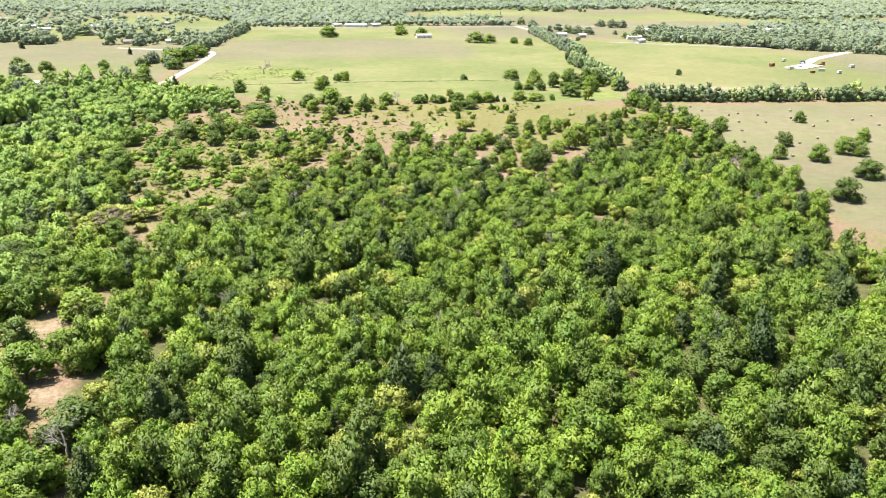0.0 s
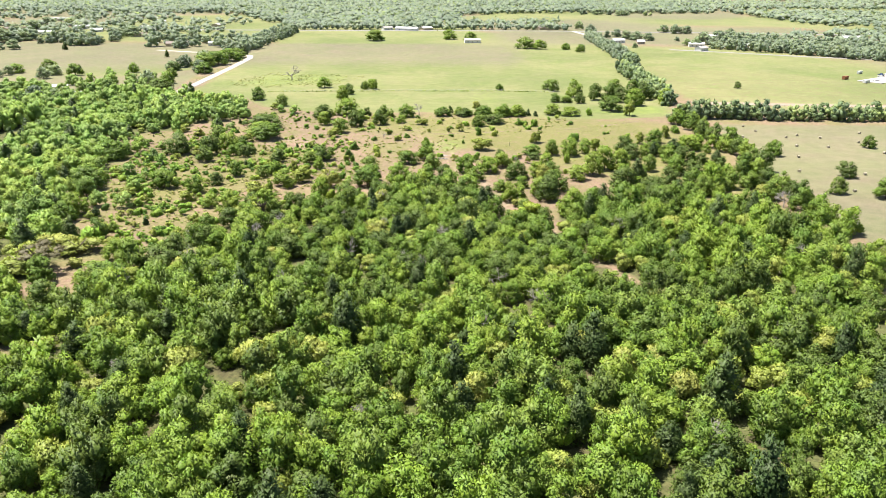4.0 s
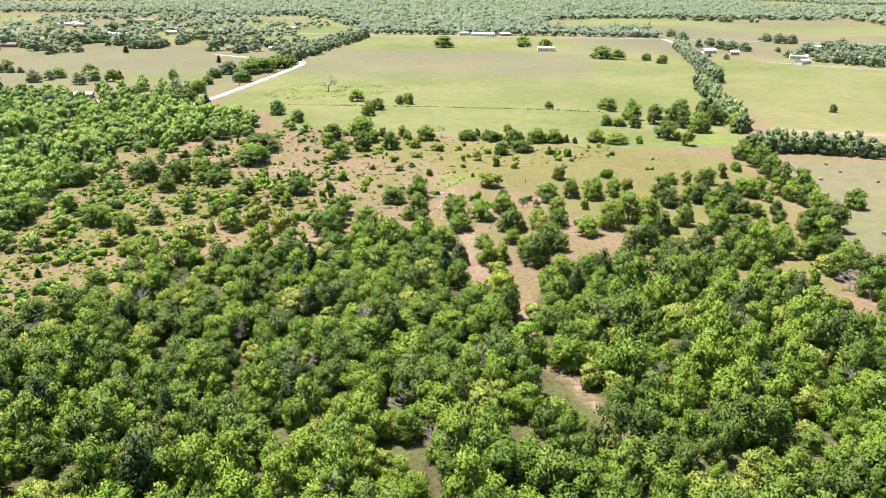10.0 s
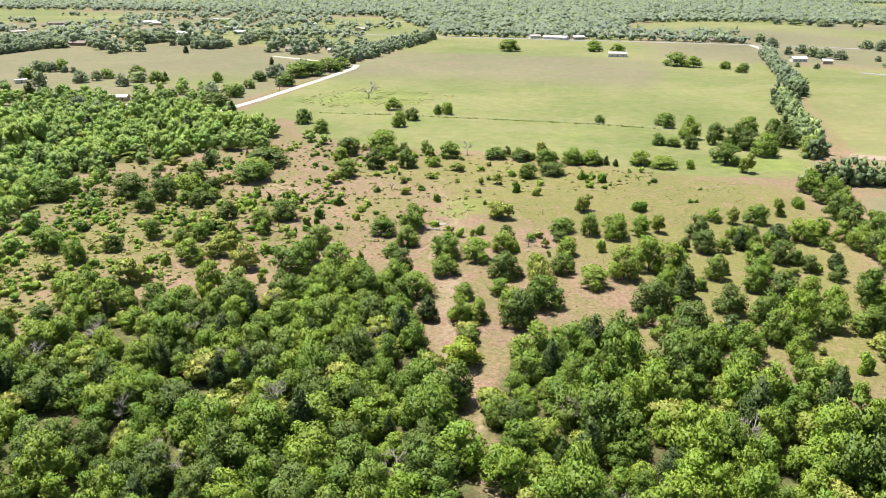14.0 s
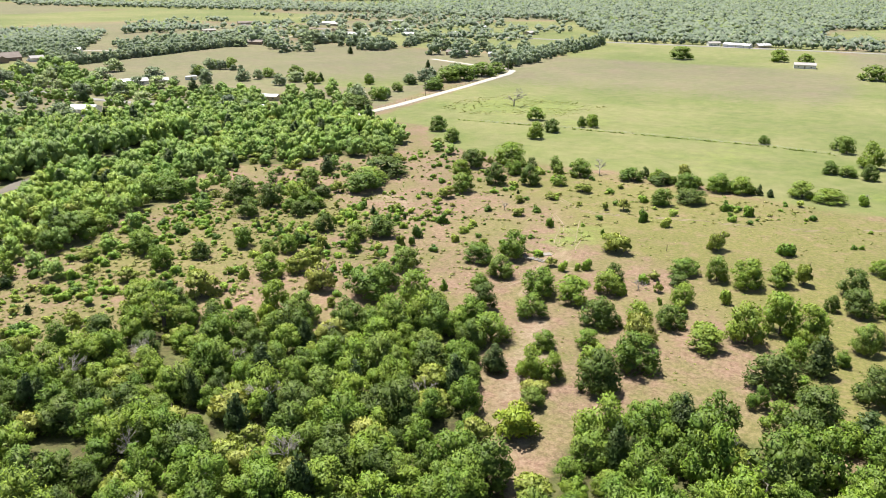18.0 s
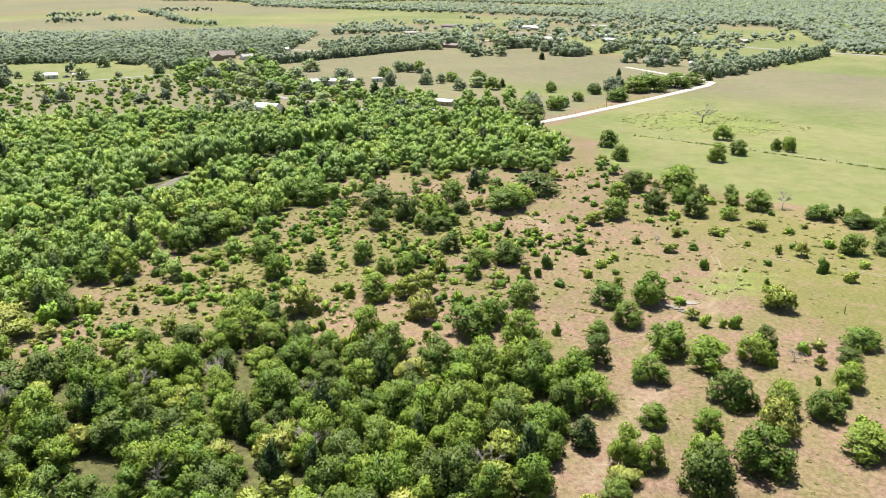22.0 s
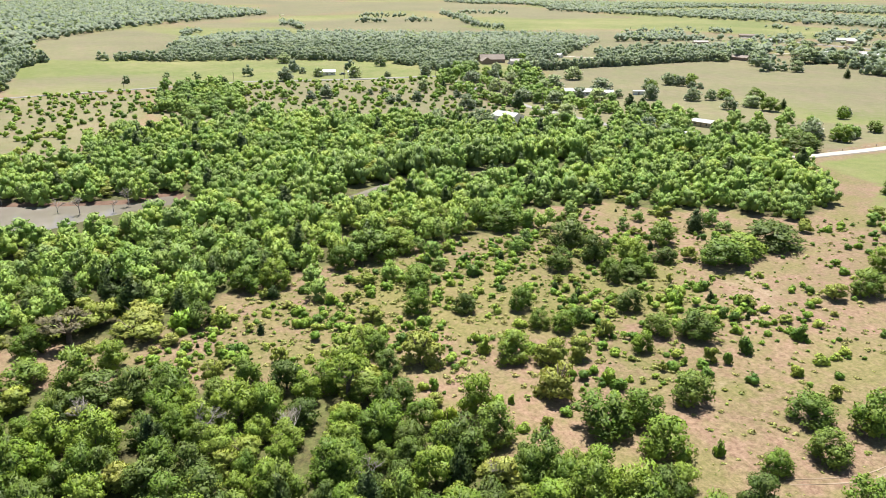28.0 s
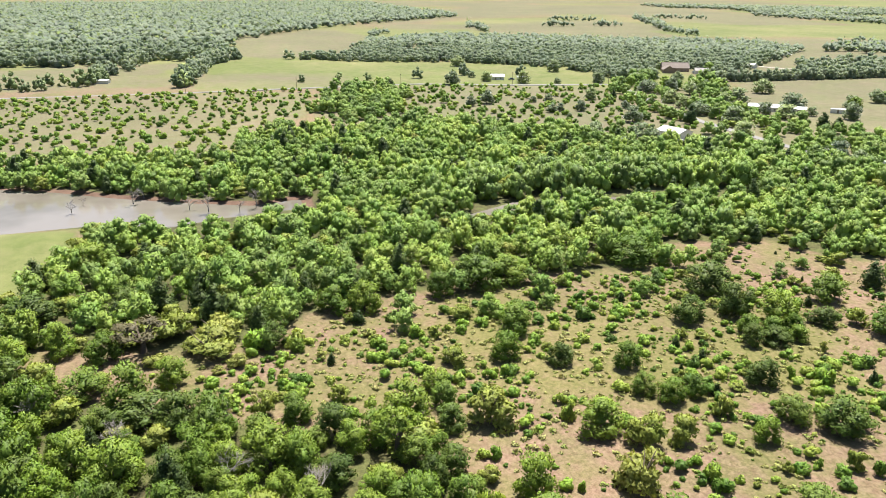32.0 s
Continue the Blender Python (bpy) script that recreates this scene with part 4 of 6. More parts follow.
def plant(prototypes, spots, seed, tall=(0.85, 1.1), most=8.5):
    """Stand the prototypes and their copies on the spots (x, y, width, perhaps height); crowns wider than most grow little taller."""
    rng = np.random.default_rng(seed)
    fresh = set(prototypes)
    for i, (x, y, d, *known) in enumerate(spots):
        ob = prototypes[i % len(prototypes)]
        h = min(d, most * (d / most) ** 0.4) * rng.uniform(*tall)
        if known:
            d, h = d * 1.03, known[0] / CROWN_TOP[ob]
        m = pose(x, y, ground_z(x, y) - 0.05, 0, 0, rng.uniform(0, 360)) @ Matrix.Diagonal((d, d, h, 1))
        if ob in fresh:
            fresh.discard(ob)
            ob.matrix_basis = m
        else:
            c = copy_thing(ob, Matrix())
            c.matrix_basis = m


def joined_wood(name, spots, kinds, label, category, lods, mats):
    """Many trees as one mesh; spots are x, y, width, height ratio, kind, tint."""
    for kind in kinds:
        rows = [s for s in spots if s[4] == kind]
        if not rows:
            continue
        rng = np.random.default_rng(len(rows))
        vs, fs, ts, ns, total = [], [], [], [], 0
        for i, (x, y, d, h, _, tint) in enumerate(rows):
            v, f, nr = lods[kind][i % len(lods[kind])]
            t = rng.uniform(0, 6.283)
            c, s = math.cos(t), math.sin(t)
            vs.append(np.stack([(v[:, 0] * c - v[:, 1] * s) * d + x, (v[:, 0] * s + v[:, 1] * c) * d + y, v[:, 2] * d * h + ground_z(x, y) - 0.1], 1))
            ns.append(np.stack([nr[:, 0] * c - nr[:, 1] * s, nr[:, 0] * s + nr[:, 1] * c, nr[:, 2]], 1))
            fs.append(f + total), ts.append(np.full(len(v), tint))
            total += len(v)
        me = raw_mesh(name, np.concatenate(vs), np.concatenate(fs), [mats[kind]], np.concatenate(ts), np.concatenate(ns))
        tagged(new(name, me), label[kind] if isinstance(label, dict) else label, category, kind="stuff")


# ---- single trees of the open land ----
broad_protos = [tree_prototype("broadleaf_tree", "broad", 10 + i, 2100, 0.044, "green broadleaf tree with a full crown down to the grass", "tree", "trees of the open scrubland", leaves["broad"]) for i in range(7)]
pale_protos = [tree_prototype("locust_tree", "pale", 30 + i, 1300, 0.058, "pale yellow-green locust tree with flat feathery layers", "tree", "locust trees of the scrubland", leaves["pale"]) for i in range(4)]
cedar_protos = [tree_prototype("cedar_tree", "dark", 50 + i, 1300, 0.060, "dark green cedar with a pointed dense crown", "tree", "cedars of the scrubland", leaves["dark"]) for i in range(3)]
shrub_protos = [tree_prototype("shrub", "scrub", 70 + i, 400, 0.115, "small green shrub on dry pinkish grass", "shrub", "shrubs of the scrubland", leaves["scrub"]) for i in range(5)]
shrub_protos += [tree_prototype("locust_shrub", "pale", 60 + i, 420, 0.105, "feathery yellow-green locust shrub in dry grass", "shrub", "shrubs of the scrubland", leaves["pale"]) for i in range(2)]
shrub_protos += [tree_prototype("cedar_shrub", "dark", 80 + i, 380, 0.11, "small dark pointed cedar seedling in dry grass", "shrub", "cedar seedlings of the scrubland", leaves["dark"]) for i in range(1)]
plant(broad_protos, BROADLEAFS, 1, (0.74, 1.0))
plant(pale_protos, LOCUSTS, 2, (0.75, 1.0))
bright_protos = [tree_prototype("bright_tree", "pale", 36 + i, 1700, 0.050, "bright yellow-green feathery tree beside the trail", "tree", "locust trees of the scrubland", leaves["bright"]) for i in range(2)]
plant(bright_protos, YELLOWS, 8)
plant([tree_prototype("oak_tree", "oak", 140, 1500, 0.040, "spreading oak with dark bare limbs under a thin crown", "tree", material=leaves["broad"])], [(-22, 291, 9.5, 10.6)], 9)
plant([tree_prototype("brown_tree", "oak", 145, 950, 0.042, "half-dead tree with brownish thin leaves on bare limbs", "tree", material=leaves["brown"])], [(-74, 242, 13.0, 8.8)], 10)
plant(cedar_protos, CEDARS, 3, (0.95, 1.2))
farm_protos = [tree_prototype("field_tree", "broad", 90 + i, 950, 0.070, "round green shade tree beside fields and farmhouses", "tree", "trees around the farms", leaves["farm"]) for i in range(6)]
plant(farm_protos, FARMS, 14, (0.70, 0.95), 11.0)


# ---- woods ----
rng = np.random.default_rng(77)
singles = [(-22, 291, 11), (-74, 242, 12)] + BROADLEAFS + LOCUSTS + YELLOWS + CEDARS + DEADS + FARMS
SX, SY, SD = (np.array([s[i] for s in singles]) for i in range(3))


def clear_of_singles(x, y, margin=0.42):
    return bool(np.all((SX - x) ** 2 + (SY - y) ** 2 > (SD * margin + 1.2) ** 2))


def wood_spots(poly, gap, seed, lo, hi, shares, keep=1.0, holes=(), tall=(0.8, 1.05), gaps=0.0):  # spots of one wood
    xs, ys = scatter(poly, gap, seed, keep)
    r = np.random.default_rng(seed + 500)
    out = []
    tone = wave(xs, ys, 28, seed)
    thin = wave(xs, ys, 22, seed + 9)
    for x, y, t, g in zip(xs, ys, tone, thin):
        k = r.random()
        d, h, tint = r.uniform(lo, hi), r.uniform(*tall), np.clip(1.25 * (0.62 * r.random() + 0.38 * t - 0.5) + 0.5 + (0.12 if poly is WEST_WOOD else 0.0), 0, 1)
        kind = "broad" if k < shares[0] else "pale" if k < shares[1] else "dark"
        if g < gaps or any(inside(q, x, y) for q in holes):
            continue
        if abs(x) < 520 and 80 < y < 660 and not clear_of_singles(x, y):
            continue
        out.append((float(x), float(y), float(d), float(h), kind, float(tint)))
    return out


CLEARINGS = [[(-58, 198), (-72, 192), (-82, 172), (-74, 142), (-50, 124), (-40, 130), (-56, 148), (-62, 170), (-54, 190)], [(-98, 246), (-93, 226), (-78, 222), (-74, 236), (-84, 250)], [(76, 245), (82, 224), (88, 224), (84, 245)], [(-16, 180), (-10, 174), (-6, 180), (-12, 186)], [(44, 224), (48, 216), (53, 220), (48, 227)]]
SOUTH_WEST = [(-46, 95), (-80, 95), (-104, 150), (-108, 200), (-95, 215), (-78, 217), (-62, 224), (-59, 190), (-54, 164), (-58, 149), (-54, 135)]
EAST_OPEN = [(100, 306), (130, 296), (160, 285), (168, 320), (172, 400), (150, 410), (125, 400), (112, 345)]
near = wood_spots(NEAR_WOOD, 6.0, 5, 4.4, 9.6, (0.80, 0.94, 0.985), holes=CLEARINGS, tall=(0.8, 1.4), gaps=0.06)
near += wood_spots(SOUTH_WEST, 6.2, 7, 5.5, 10.0, (0.72, 0.95, 0.985), holes=CLEARINGS, tall=(0.75, 1.1))
near += wood_spots(EAST_OPEN, 9.5, 8, 3.5, 8.0, (0.80, 0.92, 1.0), keep=0.55, tall=(0.8, 1.1))
CREEK = [(-142, 330), (-158, 333), (-178, 358), (-181, 390), (-178, 430), (-170, 460), (-160, 460), (-163, 425), (-164, 390), (-160, 366), (-146, 345)]
FAR_BANK = [(-180, 330), (-178, 358), (-181, 390), (-178, 430), (-170, 460), (-190, 470), (-202, 420), (-204, 370), (-196, 330)]
west = wood_spots(WEST_WOOD, 6.9, 6, 5.2, 10.2, (0.84, 0.95, 0.985), holes=[POND, POND_GRASS, [(-186, 95), (-184, 215), (-168, 215), (-166, 95)], CREEK, FAR_BANK, [(-200, 292), (-170, 292), (-158, 262), (-160, 236), (-172, 210), (-180, 210)]], tall=(0.75, 1.15), gaps=0.11)
west += wood_spots(FAR_BANK, 6.4, 12, 8.0, 11.5, (0.97, 0.99, 1.0), tall=(1.0, 1.25))
WOOD_EDGE = [(-100, 330), (-76, 285), (-72, 268), (-60, 262), (-72, 300), (-78, 350), (-80, 400), (-72, 430), (-52, 455), (-35, 480), (-50, 512), (-66, 520), (-62, 475), (-88, 448), (-112, 425), (-114, 399), (-98, 368)]
HOUSE_TREES = [(-150, 575), (-196, 545), (-235, 525), (-262, 555), (-235, 605), (-185, 640), (-150, 630)]
west += wood_spots(HOUSE_TREES, 10.0, 10, 6.5, 10.5, (0.9, 0.97, 1.0), keep=0.5, holes=[[(-224, 586), (-204, 590), (-200, 566), (-216, 562)]])
LANE_TREES = [(-262, 455), (-255, 480), (-235, 525), (-200, 545), (-240, 600), (-300, 585), (-335, 565), (-325, 536), (-285, 520), (-292, 470)]
YARDS = [[(x - 13, y - 13), (x + 13, y - 13), (x + 13, y + 13), (x - 13, y + 13)] for x, y in ((-275, 486), (-346, 590), (-217, 584), (-334, 606), (-262, 496), (-190, 545), (-280, 526), (-310, 530), (-250, 530))]
west += wood_spots(LANE_TREES, 10.5, 17, 6.5, 11.5, (0.92, 0.97, 1.0), keep=0.62, holes=YARDS, tall=(0.7, 0.95))
west += wood_spots(WOOD_EDGE, 9.0, 9, 3.5, 8.5, (0.70, 0.95, 1.0), keep=0.42, tall=(0.7, 1.0))
SOUTH_EDGE = [(-398, 307), (-501, 327), (-516, 367), (-473, 385), (-385, 357), (-348, 326)]
west += wood_spots(SOUTH_EDGE, 9.0, 18, 6.5, 11.5, (0.94, 0.98, 1.0), keep=0.8, tall=(0.7, 0.95), gaps=0.15)
west += wood_spots(SHRUB_PASTURE, 17.0, 19, 3.5, 7.5, (0.9, 0.97, 1.0), keep=0.25, holes=YARDS, tall=(0.7, 0.95))
YARDS += [[(-592, 668), (-520, 682), (-505, 640), (-560, 605)], [(-541, 610), (-538, 657), (-468, 618), (-468, 590), (-498, 593)], [(-550, 455), (-505, 455), (-505, 495), (-550, 500)]]
LANE = [(-486, 552), (-419, 540), (-368, 533), (-319, 528), (-270, 530), (-190, 536)]
LANE_BELT = [(-459, 530), (-543, 594), (-587, 649), (-563, 682), (-470, 640), (-380, 590), (-255, 524), (-248, 499), (-310, 518), (-324, 505), (-384, 515)]
west += [s for s in wood_spots(LANE_BELT, 11.0, 20, 7.5, 12.5, (0.97, 0.98, 1.0), keep=0.62, holes=YARDS, tall=(0.75, 1.0)) if line_dist(LANE, s[0], s[1]) > 6]
STRETCH = [(-45, 232), (95, 222), (95, 310), (45, 340), (-30, 300)]
as_things = [s for s in near if inside(STRETCH, s[0], s[1])]
as_things = sorted(as_things, key=lambda s: -s[1])[:300]
chosen = set(as_things)
near_rest = [s for s in near if s not in chosen]
wood_protos = [tree_prototype("woodland_tree", "broad", 110 + i, 2200, 0.043, "green broadleaf tree standing close in the wood", "tree", "trees of the near wood", leaves["broad"]) for i in range(7)]
plant(wood_protos, [s[:3] for s in as_things if s[4] == "broad"], 11, (0.82, 1.08))
plant([tree_prototype("woodland_locust", "pale", 130 + i, 1300, 0.068, "pale green locust tree standing close in the wood", "tree", "locusts of the near wood", leaves["pale"]) for i in range(4)], [s[:3] for s in as_things if s[4] == "pale"], 12)
plant([tree_prototype("woodland_cedar", "dark", 150 + i, 1200, 0.062, "dark cedar between the broadleaf trees of the wood", "tree", "cedars of the near wood", leaves["dark"]) for i in range(2)], [(s[0], s[1], s[2] * 0.75) for s in as_things if s[4] == "dark"], 13, (1.1, 1.35))

KINDS = ("broad", "pale", "dark")
lod_near = {k: [crown_arrays(k, 200 + i, 1500, 0.049) for i in range(8)] for k in KINDS}
lod_mid = {k: [crown_arrays(k, 300 + i, 400, 0.066, True, 0.1, 1.14, 0.5, (0.72, 0.94), 17) for i in range(8)] for k in KINDS}
WOOD_LABEL = {"broad": "dense green broadleaf woodland canopy", "pale": "pale yellow-green locust crowns among the woodland", "dark": "dark cedar crowns among the woodland"}
BEHIND = [(-82, 95), (-30, 84), (112, 84), (150, -60), (60, -110), (-110, -90)]
behind = [(*s[:4], "broad", s[5]) for s in wood_spots(BEHIND, 8.5, 41, 6.0, 10.5, (1.0, 1.0, 1.0))]
joined_wood("woodland", near_rest, KINDS, WOOD_LABEL, "woodland", lod_near, wood_leaves)
lod_half = {k: [crown_arrays(k, 350 + i, 620, 0.066, True, 0.2, 1.22, 0.55, (0.64, 0.86), 17) for i in range(8)] for k in KINDS}
west_mats = {**wood_leaves, "broad": wood_leaves["west"]}
joined_wood("west_woodland", [s for s in west if math.hypot(s[0] - 94, s[1] - 272) < 240], KINDS, WOOD_LABEL, "woodland", lod_half, west_mats)
joined_wood("west_woodland", [s for s in west if math.hypot(s[0] - 94, s[1] - 272) >= 240], KINDS, WOOD_LABEL, "woodland", lod_mid, west_mats)

# ---- scrub: small bushes and weeds ----
def along_line(line, gap, seed):
    """Shaken spots along a line."""
    r = np.random.default_rng(seed)
    return [(float(x1 + (x2 - x1) * f), float(y1 + (y2 - y1) * f + r.uniform(-0.7, 0.7))) for (x1, y1), (x2, y2) in zip(line, line[1:]) for f in r.random(int(math.hypot(x2 - x1, y2 - y1) / gap))]


OPEN_SCRUB = [(-98, 336), (-90, 297), (-70, 262), (-72, 235), (-62, 222), (-58, 236), (-40, 262), (-26, 284), (-8, 300), (14, 318), (22, 328), (34, 345), (40, 372), (60, 420), (120, 450), (120, 470), (30, 480), (-30, 490),
              (-60, 500), (-62, 475), (-86, 445), (-110, 425), (-112, 399), (-96, 370)]
bush_rng = np.random.default_rng(91)
bx, by = scatter(OPEN_SCRUB, 2.5, 92)
patchy = np.clip((0.6 * wave(bx, by, 15, 33) + 0.4 * wave(bx, by, 6, 34) - 0.42) * 7, 0, 1)
dense = np.clip((area(GREEN_SCRUB, bx, by, 18) * 0.70 + 0.24) * (0.16 + 0.95 * patchy), 0, 0.95)
dense = np.where((bx > 15) & (by < 440), 0.03, dense)
random_bushes = [(float(x), float(y), float(0.7 + 3.6 * bush_rng.random() ** 2.0)) for x, y, q in zip(bx, by, dense) if bush_rng.random() < q and clear_of_singles(x, y, 0.5)]
bush_rng.shuffle(random_bushes)
room = max(0, 300 - len(SHRUBS))
chosen_bushes = random_bushes[:room]
plant(shrub_protos[:-1], SHRUBS + [b for i, b in enumerate(chosen_bushes) if i % 9], 4, (0.75, 1.05))
plant(shrub_protos[-1:], [(x, y, min(d, 2.4)) for x, y, d in chosen_bushes[::9]], 6, (0.9, 1.2))
lod_scrub = {"scrub": [crown_arrays("scrub", 400 + i, 120, 0.115, True, 0.1, 1.14, 0.5, (0.74, 0.96)) for i in range(8)]}
px, py = scatter(WEST_PASTURE, 7.5, 93, 0.7)
qx, qy = scatter(SHRUB_PASTURE, 7.5, 94, 0.6)
rest = [(float(b[0]), float(b[1]), float(b[2]), 0.9, "scrub", float(bush_rng.random())) for b in random_bushes[room:]]
rest += [(float(x), float(y), float(bush_rng.uniform(2.0, 6.0)), 0.95, "scrub", float(bush_rng.random())) for x, y in zip([*px, *qx], [*py, *qy])]
joined_wood("scrub_bushes", rest, ("scrub",), "scattered small green bushes in dry pasture", "bushes", lod_scrub, wood_leaves)

wx, wy = scatter(OPEN_SCRUB, 2.0, 95, 0.6)
green = area(GREEN_SCRUB, wx, wy, 16)
weeds = [(float(x), float(y), float(bush_rng.uniform(0.7, 2.2)), 0.55, "weed", float(bush_rng.random())) for x, y, q in zip(wx, wy, green) if bush_rng.random() < 0.25 + 0.6 * q]
lx, ly = scatter(LUSH, 2.4, 96, 0.8)
weeds += [(float(x), float(y), float(bush_rng.uniform(0.7, 2.4)), 0.28, "weed", float(bush_rng.random())) for x, y in zip(lx, ly) if wave(x, y, 14, 51) + 0.5 * (bush_rng.random() - 0.5) > 0.52]
TUFTED = [(40, 300), (60, 300), (85, 310), (120, 305), (165, 290), (176, 400), (176, 460), (120, 470), (60, 440), (20, 400), (20, 345)]
ux, uy = scatter(TUFTED, 2.6, 97, 0.5)
weeds += [(float(x), float(y), float(bush_rng.uniform(0.4, 1.2)), 0.5, "weed", float(bush_rng.random())) for x, y in zip(ux, uy) if wave(x, y, 9, 52) > 0.45]
for line in ([(-75, 571), (-14, 575), (31, 577), (89, 577), (125, 570)],):
    weeds += [(x, y, float(bush_rng.uniform(0.8, 2.2)), 0.6, "weed", 1.0) for x, y, *_ in along_line(line, 1.1, 61)]
lod_weed = {"weed": [crown_arrays("scrub", 450 + i, 44, 0.23, False) for i in range(6)]}
joined_wood("weeds", weeds, ("weed",), "tufts of pale green weeds in dry grass", "weeds", lod_weed, wood_leaves)


# ---- tree lines, far woods ----
def along(line, gap, lo, hi, seed, rows=1, side=4.0):
    r = np.random.default_rng(seed)
    out = []
    for (x1, y1), (x2, y2) in zip(line, line[1:]):
        length = math.hypot(x2 - x1, y2 - y1)
        many = max(1, int(length / gap * rows))
        for k in range(many):
            f = (k + r.random()) / many
            s = r.uniform(-side, side)
            out.append((x1 + (x2 - x1) * f - (y2 - y1) / length * s, y1 + (y2 - y1) * f + (x2 - x1) / length * s, float(r.uniform(lo, hi)), float(r.uniform(0.8, 1.1)), "far", float(r.random())))
    return out


lines = along([(190, 515), (196, 600), (203, 690), (222, 725), (238, 950), (243, 1010)], 5.0, 8, 13, 1, 1.4, 3)
lines += along([(176, 470), (210, 474), (250, 470), (330, 462), (440, 458), (640, 450)], 5.0, 7, 12, 2, 1.5, 4)
lines_east = along([(186, 470), (178, 440), (180, 400), (172, 350), (170, 300), (166, 262)], 6.0, 6, 10, 3, 0.8, 5)
lines_east += along([(40, 485), (68, 484), (95, 482)], 4.0, 3.0, 5.5, 15, 1.2, 3)
lines_east += along([(-30, 484), (-8, 478), (18, 483)], 5.0, 2.5, 6.0, 16, 1.0, 5)
lines += along([(-488, 640), (-486, 726), (-484, 887)], 4.0, 8, 11, 4, 1.6, 3)
lines += along([(-530, 214), (-690, 222), (-760, 252)], 5.0, 10, 15, 5, 1.6, 5)
lines += along([(-150, 830), (-142, 900), (-135, 1000), (-133, 1090)], 6.0, 9, 14, 7, 1.6, 9)
lines += along([(-130, 1135), (30, 1145), (120, 1148), (245, 1140)], 6.0, 10, 15, 8, 1.4, 8)
lines += along([(350, 892), (440, 800), (540, 712), (700, 650)], 7.0, 9, 14, 9, 1.3, 8)
lines += along([(-540, 300), (-560, 420), (-560, 500)], 14.0, 7, 11, 12, 0.5, 10)
lines += along([(-760, 160), (-560, 140), (-530, 60)], 7.0, 9, 14, 13, 0.8, 14)
for line in ([(-1250, 770), (-1233, 825)], [(-1440, 853), (-1407, 940)], [(-1230, 861), (-1235, 920)], [(-1507, 1072), (-1325, 1017), (-1084, 927), (-991, 919)], [(-1291, 639), (-1113, 631)], [(-1497, 1112), (-1433, 1206)]):
    lines += along(line, 10.0, 10, 16, 18, 1.4, 8)
WOOD_GAPS = [[(-805, 425), (-858, 462), (-890, 510), (-854, 497), (-780, 448)], [(-985, 420), (-1095, 455), (-1180, 610), (-1026, 600), (-925, 556), (-1050, 585), (-1025, 495), (-970, 450)]]
W2 = [(-705, 360), (-745, 300), (-755, 368), (-985, 425), (-1130, 445), (-1015, 600), (-900, 800), (-850, 930), (-720, 900), (-560, 720), (-490, 640), (-500, 570), (-604, 556), (-672, 480)]
W3 = [(-735, 200), (-700, 110), (-690, -300), (-2400, -700), (-2600, 600), (-1620, 720), (-1260, 380), (-1003, 250), (-794, 240)]
N1 = [(-140, 1160), (230, 1175), (240, 1230), (105, 1255), (108, 1475), (235, 1548), (620, 1570), (660, 2700), (-900, 2700), (-800, 1520), (-300, 1510)]
STRIP = [(-519, 739), (-781, 952), (-770, 1072), (-621, 1029), (-546, 1010), (-459, 898), (-506, 894), (-433, 804)]
HAMLET = [(-421, 820), (-593, 1026), (-566, 1104), (-494, 1080), (-409, 993), (-331, 939), (-295, 878), (-342, 878), (-392, 882), (-383, 826)]
HAMLET_NORTH = [(-468, 1115), (-633, 1379), (-643, 1650), (-489, 1711), (-252, 1145), (-274, 1115), (-402, 1203), (-383, 1089)]
ROADSIDE = [(-246, 885), (-289, 994), (-217, 961), (-180, 971), (-118, 850), (-153, 834), (-192, 857)]
lines += along([(-316, 959), (-325, 1048), (-311, 1095), (-238, 1111)], 7.0, 10, 15, 17, 1.0, 6)
far = lines
for poly, gap, seed, keep in ((W2, 10.0, 21, 0.95), (W3, 17.0, 22, 0.97), (N1, 17.0, 23, 0.97), (STRIP, 12.0, 26, 0.62), (HAMLET, 13.0, 27, 0.30), (HAMLET_NORTH, 16.0, 28, 0.16), (ROADSIDE, 13.0, 29, 0.16), (TOWN_WEST, 15.0, 24, 0.36), (TOWN_EAST, 13.0, 25, 0.62)):
    xs, ys = scatter(poly, gap, seed, keep)
    r = np.random.default_rng(seed)
    clump = wave(xs, ys, 90, seed)
    for x, y, c in zip(xs, ys, clump):
        if (poly is TOWN_WEST and c < 0.52) or (poly is TOWN_EAST and c < 0.30) or (poly in (W3, N1) and c < 0.10) or (poly in (STRIP, HAMLET, HAMLET_NORTH) and c < 0.36):
            continue
        if any(inside(f, x, y) for f in FIELDS[:6] + WOOD_GAPS + YARDS):
            continue
        far.append((float(x), float(y), float(r.uniform(0.95, 1.5) * (gap if gap < 13 else 11 if poly is TOWN_WEST else 12 if poly is TOWN_EAST else 15)), float(r.uniform(0.55, 0.80)), "far", float(np.clip(r.random() * 0.7 + 0.3 * c, 0, 1))))
BEYOND = [(-2700, 1500), (-1500, 1400), (-800, 1520), (-900, 2700), (-2700, 2700)]
EAST_BEYOND = [(640, 1250), (1100, 1000), (1900, 900), (2400, 2700), (660, 2700)]
for poly, seed in ((BEYOND, 31), (EAST_BEYOND, 32)):
    xs, ys = scatter(poly, 20.0, seed)
    for x, y, c, t in zip(xs, ys, wave(xs, ys, 240, seed), np.random.default_rng(seed).random(len(xs))):
        if c > 0.42:
            far.append((float(x), float(y), 14.0 + 9 * float(t), 0.62, "far", float(t)))
